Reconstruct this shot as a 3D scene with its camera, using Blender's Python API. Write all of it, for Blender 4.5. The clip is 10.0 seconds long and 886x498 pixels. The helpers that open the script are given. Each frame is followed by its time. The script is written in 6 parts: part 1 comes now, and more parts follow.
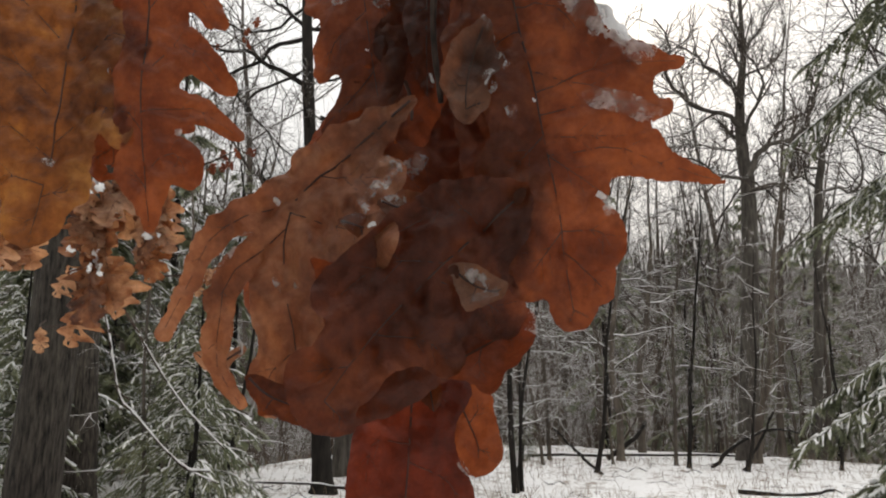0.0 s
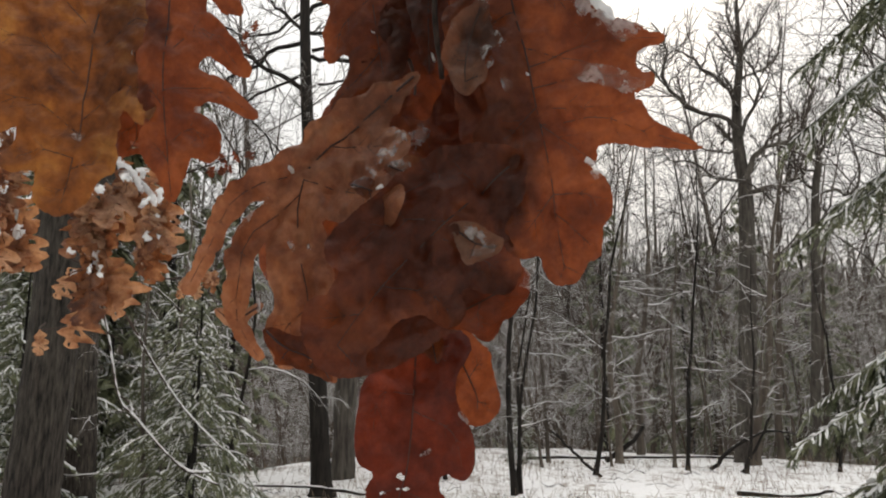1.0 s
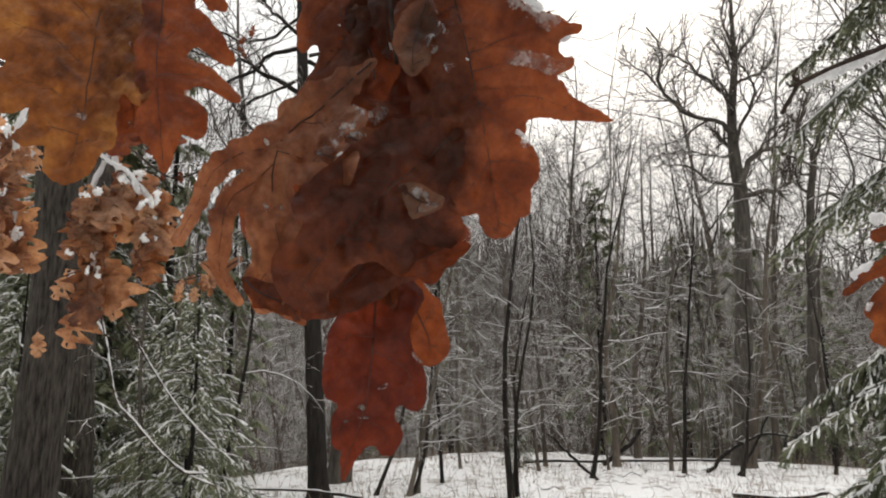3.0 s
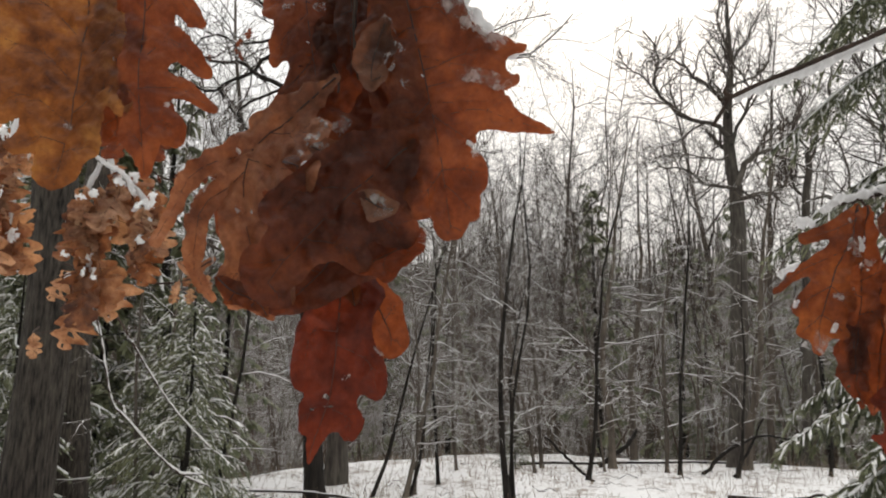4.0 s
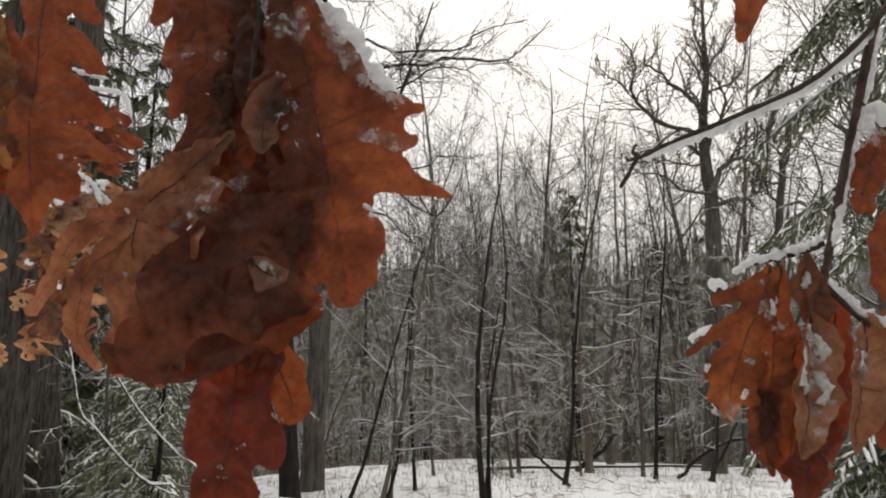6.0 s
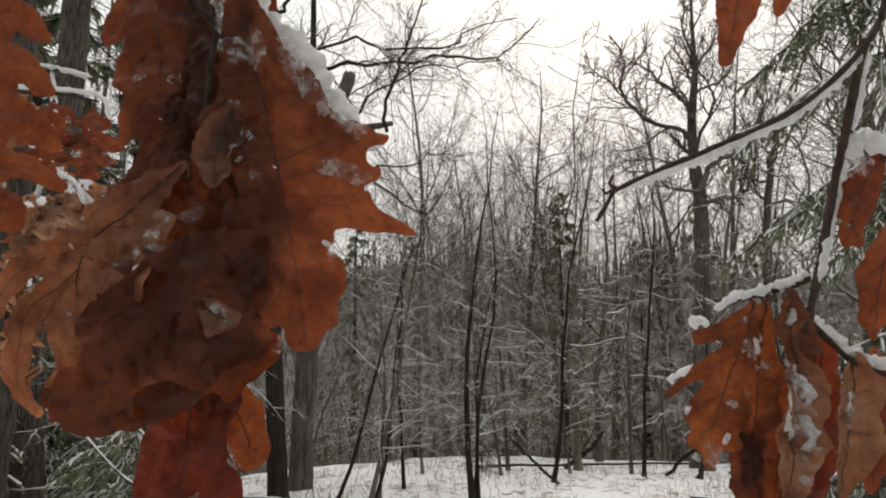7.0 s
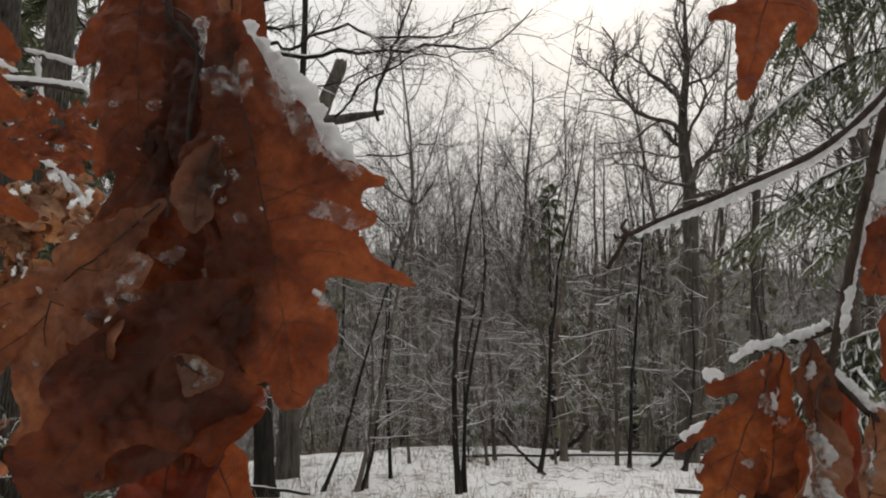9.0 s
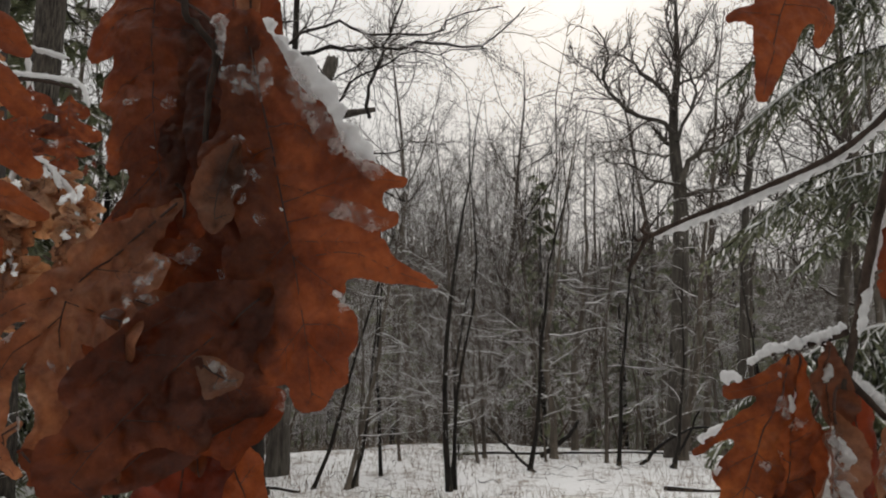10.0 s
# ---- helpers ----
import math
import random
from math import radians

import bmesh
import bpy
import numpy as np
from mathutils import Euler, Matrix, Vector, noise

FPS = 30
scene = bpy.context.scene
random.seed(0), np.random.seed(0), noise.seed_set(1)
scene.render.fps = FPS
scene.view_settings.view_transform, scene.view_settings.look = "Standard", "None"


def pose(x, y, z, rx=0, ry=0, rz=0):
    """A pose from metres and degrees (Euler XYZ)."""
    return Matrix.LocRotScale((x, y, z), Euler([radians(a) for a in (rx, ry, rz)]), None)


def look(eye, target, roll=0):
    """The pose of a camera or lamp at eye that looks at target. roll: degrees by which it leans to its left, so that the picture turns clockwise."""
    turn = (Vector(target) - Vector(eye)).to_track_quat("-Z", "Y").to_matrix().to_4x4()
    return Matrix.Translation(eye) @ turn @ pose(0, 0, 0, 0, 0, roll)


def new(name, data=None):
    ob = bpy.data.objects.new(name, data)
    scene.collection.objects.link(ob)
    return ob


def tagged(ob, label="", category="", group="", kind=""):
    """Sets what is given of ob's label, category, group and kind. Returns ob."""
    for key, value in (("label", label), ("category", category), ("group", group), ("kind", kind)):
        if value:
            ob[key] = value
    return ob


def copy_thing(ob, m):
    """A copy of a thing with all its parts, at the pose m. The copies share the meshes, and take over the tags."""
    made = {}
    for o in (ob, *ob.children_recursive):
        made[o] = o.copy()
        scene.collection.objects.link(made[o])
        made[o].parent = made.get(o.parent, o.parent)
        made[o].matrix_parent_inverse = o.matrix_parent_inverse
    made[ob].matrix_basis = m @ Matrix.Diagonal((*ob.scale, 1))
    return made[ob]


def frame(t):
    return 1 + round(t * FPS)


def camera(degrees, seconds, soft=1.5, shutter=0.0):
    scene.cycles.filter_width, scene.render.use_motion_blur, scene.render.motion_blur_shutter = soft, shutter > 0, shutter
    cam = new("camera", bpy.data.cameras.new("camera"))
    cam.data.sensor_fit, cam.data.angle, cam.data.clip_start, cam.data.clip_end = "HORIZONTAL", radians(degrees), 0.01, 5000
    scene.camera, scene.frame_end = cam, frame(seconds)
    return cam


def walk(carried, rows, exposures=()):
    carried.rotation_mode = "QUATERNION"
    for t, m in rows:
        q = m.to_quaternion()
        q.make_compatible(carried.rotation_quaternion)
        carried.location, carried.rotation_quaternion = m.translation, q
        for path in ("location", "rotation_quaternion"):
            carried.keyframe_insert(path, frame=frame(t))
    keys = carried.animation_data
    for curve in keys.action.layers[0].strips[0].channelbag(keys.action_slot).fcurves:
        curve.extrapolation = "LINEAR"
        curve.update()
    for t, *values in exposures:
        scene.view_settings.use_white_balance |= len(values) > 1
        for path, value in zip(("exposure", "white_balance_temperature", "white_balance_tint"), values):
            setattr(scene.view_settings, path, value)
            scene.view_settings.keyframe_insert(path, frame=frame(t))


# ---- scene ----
cam = camera(62.0, 10.0, soft=2.0)
PATH = [
    (0, (-0.051, 0.098, 1.65), (-0.078, 2.064, 2.016), 0.4),
    (0.5, (-0.052, 0.088, 1.639), (-0.076, 2.053, 2.01), 0.3),
    (1, (-0.052, 0.077, 1.629), (-0.074, 2.041, 2.005), 0.2),
    (1.5, (-0.05, 0.063, 1.618), (-0.07, 2.027, 1.999), 0.2),
    (2, (-0.046, 0.056, 1.61), (-0.065, 2.018, 1.996), 0.2),
    (2.5, (-0.039, 0.047, 1.604), (-0.057, 2.009, 1.992), 0.1),
    (4, (-0.009, 0.002, 1.592), (-0.018, 1.963, 1.987), 0.1),
    (4.5, (0.002, -0.001, 1.596), (0.001, 1.959, 1.995), 0.1),
    (5, (0.012, 0.0, 1.604), (0.026, 1.959, 2.006), -0.0),
    (5.5, (0.023, 0.003, 1.614), (0.053, 1.961, 2.018), -0.0),
    (7, (0.044, 0.026, 1.649), (0.118, 1.985, 2.045), -0.2),
    (7.5, (0.047, 0.033, 1.659), (0.13, 1.994, 2.046), 0.0),
    (8, (0.047, 0.04, 1.668), (0.137, 2.002, 2.047), 0.2),
    (8.5, (0.044, 0.044, 1.676), (0.142, 2.007, 2.047), 0.2),
    (9, (0.04, 0.046, 1.68), (0.143, 2.01, 2.047), 0.4),
    (9.5, (0.034, 0.048, 1.683), (0.148, 2.012, 2.045), 0.5),
    (10, (0.027, 0.049, 1.682), (0.156, 2.012, 2.043), 0.5),
]
walk(cam, [(t, look(eye, target, roll)) for t, eye, target, roll in PATH],
     [(0, 0.15), (2.5, 0.24), (5.5, 0.13), (7.5, -0.1), (10, -0.34)])

# ---------- light ----------
world = bpy.data.worlds.new("overcast_sky")
scene.world = world
world.use_nodes = True
wn, wl = world.node_tree.nodes, world.node_tree.links
sky = wn.new("ShaderNodeTexSky")
sky.sky_type, sky.sun_disc = "NISHITA", False
sky.sun_elevation, sky.sun_rotation = radians(32), radians(15)
sky.air_density, sky.dust_density = 1.0, 4.0
cloud = wn.new("ShaderNodeMix")
cloud.data_type = "RGBA"
cloud.inputs["Factor"].default_value = 0.92
cloud.inputs["B"].default_value = (10.6, 10.4, 10.1, 1)
wl.new(sky.outputs["Color"], cloud.inputs["A"])
# an overcast sky is darker low down than overhead
way = wn.new("ShaderNodeTexCoord")
parts = wn.new("ShaderNodeSeparateXYZ")
grade = wn.new("ShaderNodeMapRange")
wl.new(way.outputs["Generated"], parts.inputs["Vector"])
wl.new(parts.outputs["Z"], grade.inputs["Value"])
grade.inputs["To Min"].default_value, grade.inputs["To Max"].default_value = 0.5, 1.5
dome = wn.new("ShaderNodeVectorMath")
dome.operation = "SCALE"
wl.new(cloud.outputs["Result"], dome.inputs[0]), wl.new(grade.outputs["Result"], dome.inputs["Scale"])
wl.new(dome.outputs["Vector"], wn["Background"].inputs["Color"])
wn["Background"].inputs["Strength"].default_value = 0.1

sun = new("sun", bpy.data.lights.new("sun", "SUN"))
sun.data.energy, sun.data.angle, sun.data.color = 0.8, radians(25), (1.0, 0.96, 0.9)
sun.matrix_world = look((6, 20, 14), (0, 0, 1.5))

# ---------- materials ----------


def material(name):
    m = bpy.data.materials.new(name)
    m.use_nodes = True
    return m, m.node_tree.nodes, m.node_tree.links, m.node_tree.nodes["Principled BSDF"]


def noise_node(n, l, scale, detail=4, stretch=None, rough=0.6):
    tc = n.new("ShaderNodeTexCoord")
    t = n.new("ShaderNodeTexNoise")
    t.inputs["Scale"].default_value, t.inputs["Detail"].default_value, t.inputs["Roughness"].default_value = scale, detail, rough
    if stretch:
        mp = n.new("ShaderNodeMapping")
        mp.inputs["Scale"].default_value = stretch
        l.new(tc.outputs["Object"], mp.inputs["Vector"])
        l.new(mp.outputs["Vector"], t.inputs["Vector"])
    else:
        l.new(tc.outputs["Object"], t.inputs["Vector"])
    return t


def ramp(n, l, source, stops):
    r = n.new("ShaderNodeValToRGB")
    e = r.color_ramp.elements
    while len(e) < len(stops):
        e.new(0.5)
    for s, (p, c) in zip(e, stops):
        s.position, s.color = p, (*c, 1)
    l.new(source, r.inputs["Fac"])
    return r


def mixed(n, l, fac, a, b, blend="MIX"):
    m = n.new("ShaderNodeMix")
    m.data_type, m.blend_type = "RGBA", blend
    for key, v in (("Factor", fac), ("A", a), ("B", b)):
        if isinstance(v, (int, float)):
            m.inputs[key].default_value = v
        elif isinstance(v, tuple):
            m.inputs[key].default_value = (*v, 1)
        else:
            l.new(v, m.inputs[key])
    return m.outputs["Result"]


def bump(n, l, bsdf, height, strength, dist):
    b = n.new("ShaderNodeBump")
    b.inputs["Strength"].default_value, b.inputs["Distance"].default_value = strength, dist
    l.new(height, b.inputs["Height"])
    l.new(b.outputs["Normal"], bsdf.inputs["Normal"])
    return b


def snow_factor(n, l, low, high, scale=9.0, wild=0.5):
    """How much snow lies on a face: the upward ones hold it, in patches."""
    g = n.new("ShaderNodeNewGeometry")
    s = n.new("ShaderNodeSeparateXYZ")
    l.new(g.outputs["Normal"], s.inputs["Vector"])
    t = noise_node(n, l, scale, 3)
    a = n.new("ShaderNodeMath")
    a.operation = "MULTIPLY_ADD"
    l.new(t.outputs["Fac"], a.inputs[0])
    a.inputs[1].default_value = wild * 2
    l.new(s.outputs["Z"], a.inputs[2])
    r = n.new("ShaderNodeMapRange")
    l.new(a.outputs["Value"], r.inputs["Value"])
    r.inputs["From Min"].default_value, r.inputs["From Max"].default_value = low + wild, high + wild
    return r.outputs["Result"]


SNOW = (0.84, 0.83, 0.815)


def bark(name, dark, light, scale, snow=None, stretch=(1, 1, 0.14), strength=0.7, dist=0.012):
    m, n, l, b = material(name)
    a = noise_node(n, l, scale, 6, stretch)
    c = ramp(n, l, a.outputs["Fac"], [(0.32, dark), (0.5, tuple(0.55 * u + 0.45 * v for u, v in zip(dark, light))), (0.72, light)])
    big = noise_node(n, l, 1.7, 3)
    lichen = ramp(n, l, big.outputs["Fac"], [(0.35, (0.75, 0.72, 0.70)), (0.7, (1.12, 1.16, 1.1))])
    col = mixed(n, l, 1.0, c.outputs["Color"], lichen.outputs["Color"], "MULTIPLY")
    inf = n.new("ShaderNodeObjectInfo")
    vary = n.new("ShaderNodeMapRange")
    l.new(inf.outputs["Random"], vary.inputs["Value"])
    vary.inputs["To Min"].default_value, vary.inputs["To Max"].default_value = 0.75, 1.3
    hue = n.new("ShaderNodeHueSaturation")
    l.new(vary.outputs["Result"], hue.inputs["Value"])
    l.new(col, hue.inputs["Color"])
    col = hue.outputs["Color"]
    if snow:
        col = mixed(n, l, snow_factor(n, l, *snow), col, SNOW)
    l.new(col, b.inputs["Base Color"])
    b.inputs["Roughness"].default_value = 0.9
    b.inputs["Specular IOR Level"].default_value = 0.25
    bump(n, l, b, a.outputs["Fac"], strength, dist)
    return m


BARK = bark("oak_bark", (0.035, 0.03, 0.027), (0.13, 0.115, 0.10), 16, (0.75, 1.0))
# furrow shade is put into the colour: near-black where the bump is low
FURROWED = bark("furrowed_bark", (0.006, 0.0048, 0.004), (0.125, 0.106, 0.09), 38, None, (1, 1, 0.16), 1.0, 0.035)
BARK_DARK = bark("wet_bark", (0.006, 0.005, 0.0044), (0.03, 0.0247, 0.0207), 20, (0.85, 1.1))
# paler than near bark: the haze of distance is put into the grey
BARK_FAR = bark("grey_hazed_bark", (0.05, 0.041, 0.034), (0.15, 0.126, 0.106), 9, (0.75, 1.0), strength=0.4)
TWIG_DARK = bark("bare_twig_bark", (0.034, 0.027, 0.023), (0.11, 0.09, 0.077), 25, (0.5, 0.9, 3.0, 0.45), (1, 1, 1), 0.2)
TWIG_SNOWY = bark("snowy_twig_bark", (0.036, 0.027, 0.021), (0.12, 0.091, 0.071), 25, (0.36, 0.8, 3.0, 0.6), (1, 1, 1), 0.2)
TWIG_NEAR = bark("oak_twig_bark", (0.018, 0.011, 0.009), (0.075, 0.05, 0.04), 260, None, (1, 1, 0.4), 0.8, 0.0012)


def snow_material(name, scale, dist, litter=False):
    m, n, l, b = material(name)
    a = noise_node(n, l, scale, 6)
    f = noise_node(n, l, scale * 7, 3)
    c = ramp(n, l, a.outputs["Fac"], [(0.3, (0.75, 0.745, 0.74)), (0.65, (0.88, 0.875, 0.87))]).outputs["Color"]
    if litter:
        p = noise_node(n, l, 1.1, 8, rough=0.75)
        q = noise_node(n, l, 6.0, 6, rough=0.8)
        both = n.new("ShaderNodeMath")
        both.operation = "MULTIPLY"
        l.new(p.outputs["Fac"], both.inputs[0]), l.new(q.outputs["Fac"], both.inputs[1])
        patch = ramp(n, l, both.outputs["Value"], [(0.25, (0, 0, 0)), (0.34, (0.85, 0.85, 0.85))]).outputs["Color"]
        leafy = ramp(n, l, q.outputs["Fac"], [(0.35, (0.09, 0.065, 0.045)), (0.65, (0.26, 0.20, 0.15))]).outputs["Color"]
        c = mixed(n, l, patch, c, leafy)
    l.new(c, b.inputs["Base Color"])
    b.inputs["Roughness"].default_value = 0.75
    b.inputs["Specular IOR Level"].default_value = 0.3
    h = mixed(n, l, 0.35, a.outputs["Color"], f.outputs["Color"])
    bump(n, l, b, h, 0.6, dist)
    return m


def slush_material(name):
    """Half-melted snow: grainy, letting light and some of the leaf through."""
    m, n, l, b = material(name)
    a = noise_node(n, l, 150, 4, rough=0.55)
    f = noise_node(n, l, 500, 3)
    l.new(ramp(n, l, a.outputs["Fac"], [(0.3, (0.40, 0.36, 0.34)), (0.65, (0.62, 0.59, 0.57))]).outputs["Color"], b.inputs["Base Color"])
    b.inputs["Roughness"].default_value = 0.35
    bump(n, l, b, mixed(n, l, 0.5, a.outputs["Color"], f.outputs["Color"]), 0.4, 0.0015)
    tl = n.new("ShaderNodeBsdfTranslucent")
    tl.inputs["Color"].default_value = (0.78, 0.78, 0.78, 1)
    one = n.new("ShaderNodeMixShader")
    one.inputs["Fac"].default_value = 0.35
    l.new(b.outputs["BSDF"], one.inputs[1]), l.new(tl.outputs["BSDF"], one.inputs[2])
    clear = n.new("ShaderNodeBsdfTransparent")
    hole = ramp(n, l, a.outputs["Fac"], [(0.38, (0.95, 0.95, 0.95)), (0.68, (0.34, 0.34, 0.34))])
    two = n.new("ShaderNodeMixShader")
    l.new(hole.outputs["Color"], two.inputs["Fac"])
    l.new(one.outputs["Shader"], two.inputs[1]), l.new(clear.outputs["BSDF"], two.inputs[2])
    l.new(two.outputs["Shader"], n["Material Output"].inputs["Surface"])
    return m


SLUSH = slush_material("melting_snow")


def let_through(m, share):
    """Light passes some way into clinging snow."""
    n, l = m.node_tree.nodes, m.node_tree.links
    t = n.new("ShaderNodeBsdfTranslucent")
    t.inputs["Color"].default_value = (0.85, 0.85, 0.86, 1)
    x = n.new("ShaderNodeMixShader")
    x.inputs["Fac"].default_value = share
    l.new(n["Principled BSDF"].outputs["BSDF"], x.inputs[1]), l.new(t.outputs["BSDF"], x.inputs[2])
    l.new(x.outputs["Shader"], n["Material Output"].inputs["Surface"])
    return m


SNOW_GROUND = snow_material("snow_over_leaf_litter", 2.2, 0.05, True)
SNOW_CAP = let_through(snow_material("wet_snow", 160, 0.004), 0.45)
SNOW_BOUGH = snow_material("bough_snow", 30, 0.01)


def leaf_material(name, dark, mid, light, glow, share, scale=42.0, wide=0.16):
    m, n, l, b = material(name)
    a = noise_node(n, l, scale, 5, rough=0.65)
    f = noise_node(n, l, scale * 9, 3)
    spots = noise_node(n, l, scale * 3.1, 2)
    inf = n.new("ShaderNodeObjectInfo")
    shift = n.new("ShaderNodeMath")
    shift.operation = "MULTIPLY_ADD"
    l.new(inf.outputs["Random"], shift.inputs[0])
    shift.inputs[1].default_value = wide
    l.new(a.outputs["Fac"], shift.inputs[2])
    c = ramp(n, l, shift.outputs["Value"], [(0.36, dark), (0.55, mid), (0.78, light)]).outputs["Color"]
    sp = ramp(n, l, spots.outputs["Fac"], [(0.25, (0.4, 0.35, 0.3)), (0.36, (1, 1, 1))]).outputs["Color"]
    c = mixed(n, l, 0.3, c, sp, "MULTIPLY")
    c = mixed(n, l, 0.3, c, ramp(n, l, f.outputs["Fac"], [(0.3, (0.55, 0.5, 0.45)), (0.7, (1.25, 1.2, 1.15))]).outputs["Color"], "MULTIPLY")
    l.new(c, b.inputs["Base Color"])
    b.inputs["Roughness"].default_value = 0.44
    b.inputs["Specular IOR Level"].default_value = 0.4
    bm_ = bump(n, l, b, mixed(n, l, 0.4, a.outputs["Color"], f.outputs["Color"]), 0.6, 0.0026)
    tr = n.new("ShaderNodeBsdfTranslucent")
    l.new(mixed(n, l, 1.0, c, glow, "MULTIPLY"), tr.inputs["Color"])
    l.new(bm_.outputs["Normal"], tr.inputs["Normal"])
    mx = n.new("ShaderNodeMixShader")
    mx.inputs["Fac"].default_value = share
    l.new(b.outputs["BSDF"], mx.inputs[1]), l.new(tr.outputs["BSDF"], mx.inputs[2])
    l.new(mx.outputs["Shader"], n["Material Output"].inputs["Surface"])
    return m


RUST = leaf_material("russet_oak_leaf", (0.04, 0.013, 0.007), (0.068, 0.022, 0.011), (0.12, 0.045, 0.021), (2.85, 1.85, 1.1), 0.58)
RUST_DARK = leaf_material("wet_dark_oak_leaf", (0.036, 0.0126, 0.007), (0.062, 0.021, 0.011), (0.105, 0.04, 0.019), (3.4, 2.1, 1.3), 0.55)
RUST_DEEP = leaf_material("dark_red_oak_leaf", (0.035, 0.009, 0.006), (0.06, 0.0145, 0.008), (0.095, 0.028, 0.015), (2.8, 1.7, 1.1), 0.58)
# lightened: the sky's sheen on the draped leaf is put into the colour
UMBER = leaf_material("umber_sheen_leaf", (0.092, 0.038, 0.021), (0.175, 0.08, 0.044), (0.3, 0.165, 0.097), (2.1, 1.4, 0.95), 0.5)
TAN_DARK = leaf_material("brown_leaf_underside", (0.062, 0.026, 0.015), (0.12, 0.055, 0.031), (0.2, 0.105, 0.062), (2.0, 1.3, 0.9), 0.4)
# brighter russet: the glow of backlit leaves is put into the colour
AMBER = leaf_material("amber_backlit_leaf", (0.045, 0.014, 0.008), (0.11, 0.037, 0.015), (0.2, 0.08, 0.029), (2.1, 1.4, 0.8), 0.6)
GOLD = leaf_material("golden_oak_leaf", (0.05, 0.018, 0.009), (0.16, 0.062, 0.02), (0.33, 0.17, 0.055), (1.6, 1.25, 0.8), 0.55, 34.0, 0.06)
TAN = leaf_material("tan_leaf_underside", (0.12, 0.05, 0.029), (0.24, 0.115, 0.066), (0.40, 0.235, 0.145), (1.4, 1.0, 0.7), 0.35)
CRISP = leaf_material("crisp_oak_leaf", (0.09, 0.037, 0.021), (0.24, 0.115, 0.06), (0.52, 0.34, 0.215), (1.5, 1.05, 0.68), 0.48, 14.0, 0.26)


def plain(name, col, col2, scale, rough=0.7):
    m, n, l, b = material(name)
    a = noise_node(n, l, scale, 4)
    l.new(ramp(n, l, a.outputs["Fac"], [(0.3, col), (0.7, col2)]).outputs["Color"], b.inputs["Base Color"])
    b.inputs["Roughness"].default_value = rough
    return m


VEIN = plain("leaf_vein", (0.03, 0.012, 0.008), (0.07, 0.028, 0.015), 120)
NEEDLE = plain("hemlock_needles", (0.07, 0.085, 0.04), (0.21, 0.215, 0.115), 3.0, 0.5)
STALK = plain("dry_stalks", (0.12, 0.085, 0.055), (0.28, 0.21, 0.14), 2.0, 0.85)

# ---------- mesh tools ----------
UP = Vector((0, 0, 1))


def mesh_object(name, verts, faces, mat, parent=None, label="", smooth=True):
    me = bpy.data.meshes.new(name)
    me.from_pydata(verts if isinstance(verts, list) else verts.tolist(), [], faces if isinstance(faces, list) else faces.tolist())
    me.materials.append(mat)
    if smooth:
        me.polygons.foreach_set("use_smooth", [True] * len(me.polygons))
    me.update()
    ob = new(name, me)
    if parent:
        ob.parent = parent
    if label:
        tagged(ob, label)
    return ob


def thing(name, at, label, category, group="", kind=""):
    ob = new(name)
    ob.location = at
    ob.empty_display_size = 0.1
    return tagged(ob, label, category, group, kind)


def tubes(paths, sides):
    """Vertices and faces of tapered tubes along (points, radii)."""
    V, Q, off = [], [], 0
    ang = np.arange(sides) * 2 * np.pi / sides
    ca, sa = np.cos(ang)[None, :, None], np.sin(ang)[None, :, None]
    ring = np.arange(sides)
    for pts, rad in paths:
        p, r = np.asarray(pts, float), np.asarray(rad, float)
        t = np.gradient(p, axis=0)
        t /= np.linalg.norm(t, axis=1, keepdims=True) + 1e-12
        mean = t.mean(0)
        ref = np.array([0.0, 0.0, 1.0]) if abs(mean[2]) < 0.8 * np.linalg.norm(mean) else np.array([1.0, 0.13, 0.0])
        u = np.cross(t, ref)
        u /= np.linalg.norm(u, axis=1, keepdims=True) + 1e-12
        v = np.cross(u, t)
        V.append((p[:, None] + r[:, None, None] * (ca * u[:, None] + sa * v[:, None])).reshape(-1, 3))
        k = len(p)
        a = off + (np.arange(k - 1)[:, None] * sides + ring[None])
        b = off + (np.arange(k - 1)[:, None] * sides + np.roll(ring, -1)[None])
        Q.append(np.stack([a, b, b + sides, a + sides], -1).reshape(-1, 4))
        off += k * sides
    return np.concatenate(V), np.concatenate(Q)


def smooth_path(points, n):
    """A soft curve through the points, n steps long."""
    p = [Vector(q) for q in points]
    p = [2 * p[0] - p[1]] + p + [2 * p[-1] - p[-2]]
    out = []
    for i in range(n + 1):
        s = i / n * (len(p) - 3)
        k = min(int(s), len(p) - 4)
        f = s - k
        a, b, c, d = p[k : k + 4]
        out.append(0.5 * (2 * b + (c - a) * f + (2 * a - 5 * b + 4 * c - d) * f * f + (3 * b - a - 3 * c + d) * f**3))
    return np.array(out)


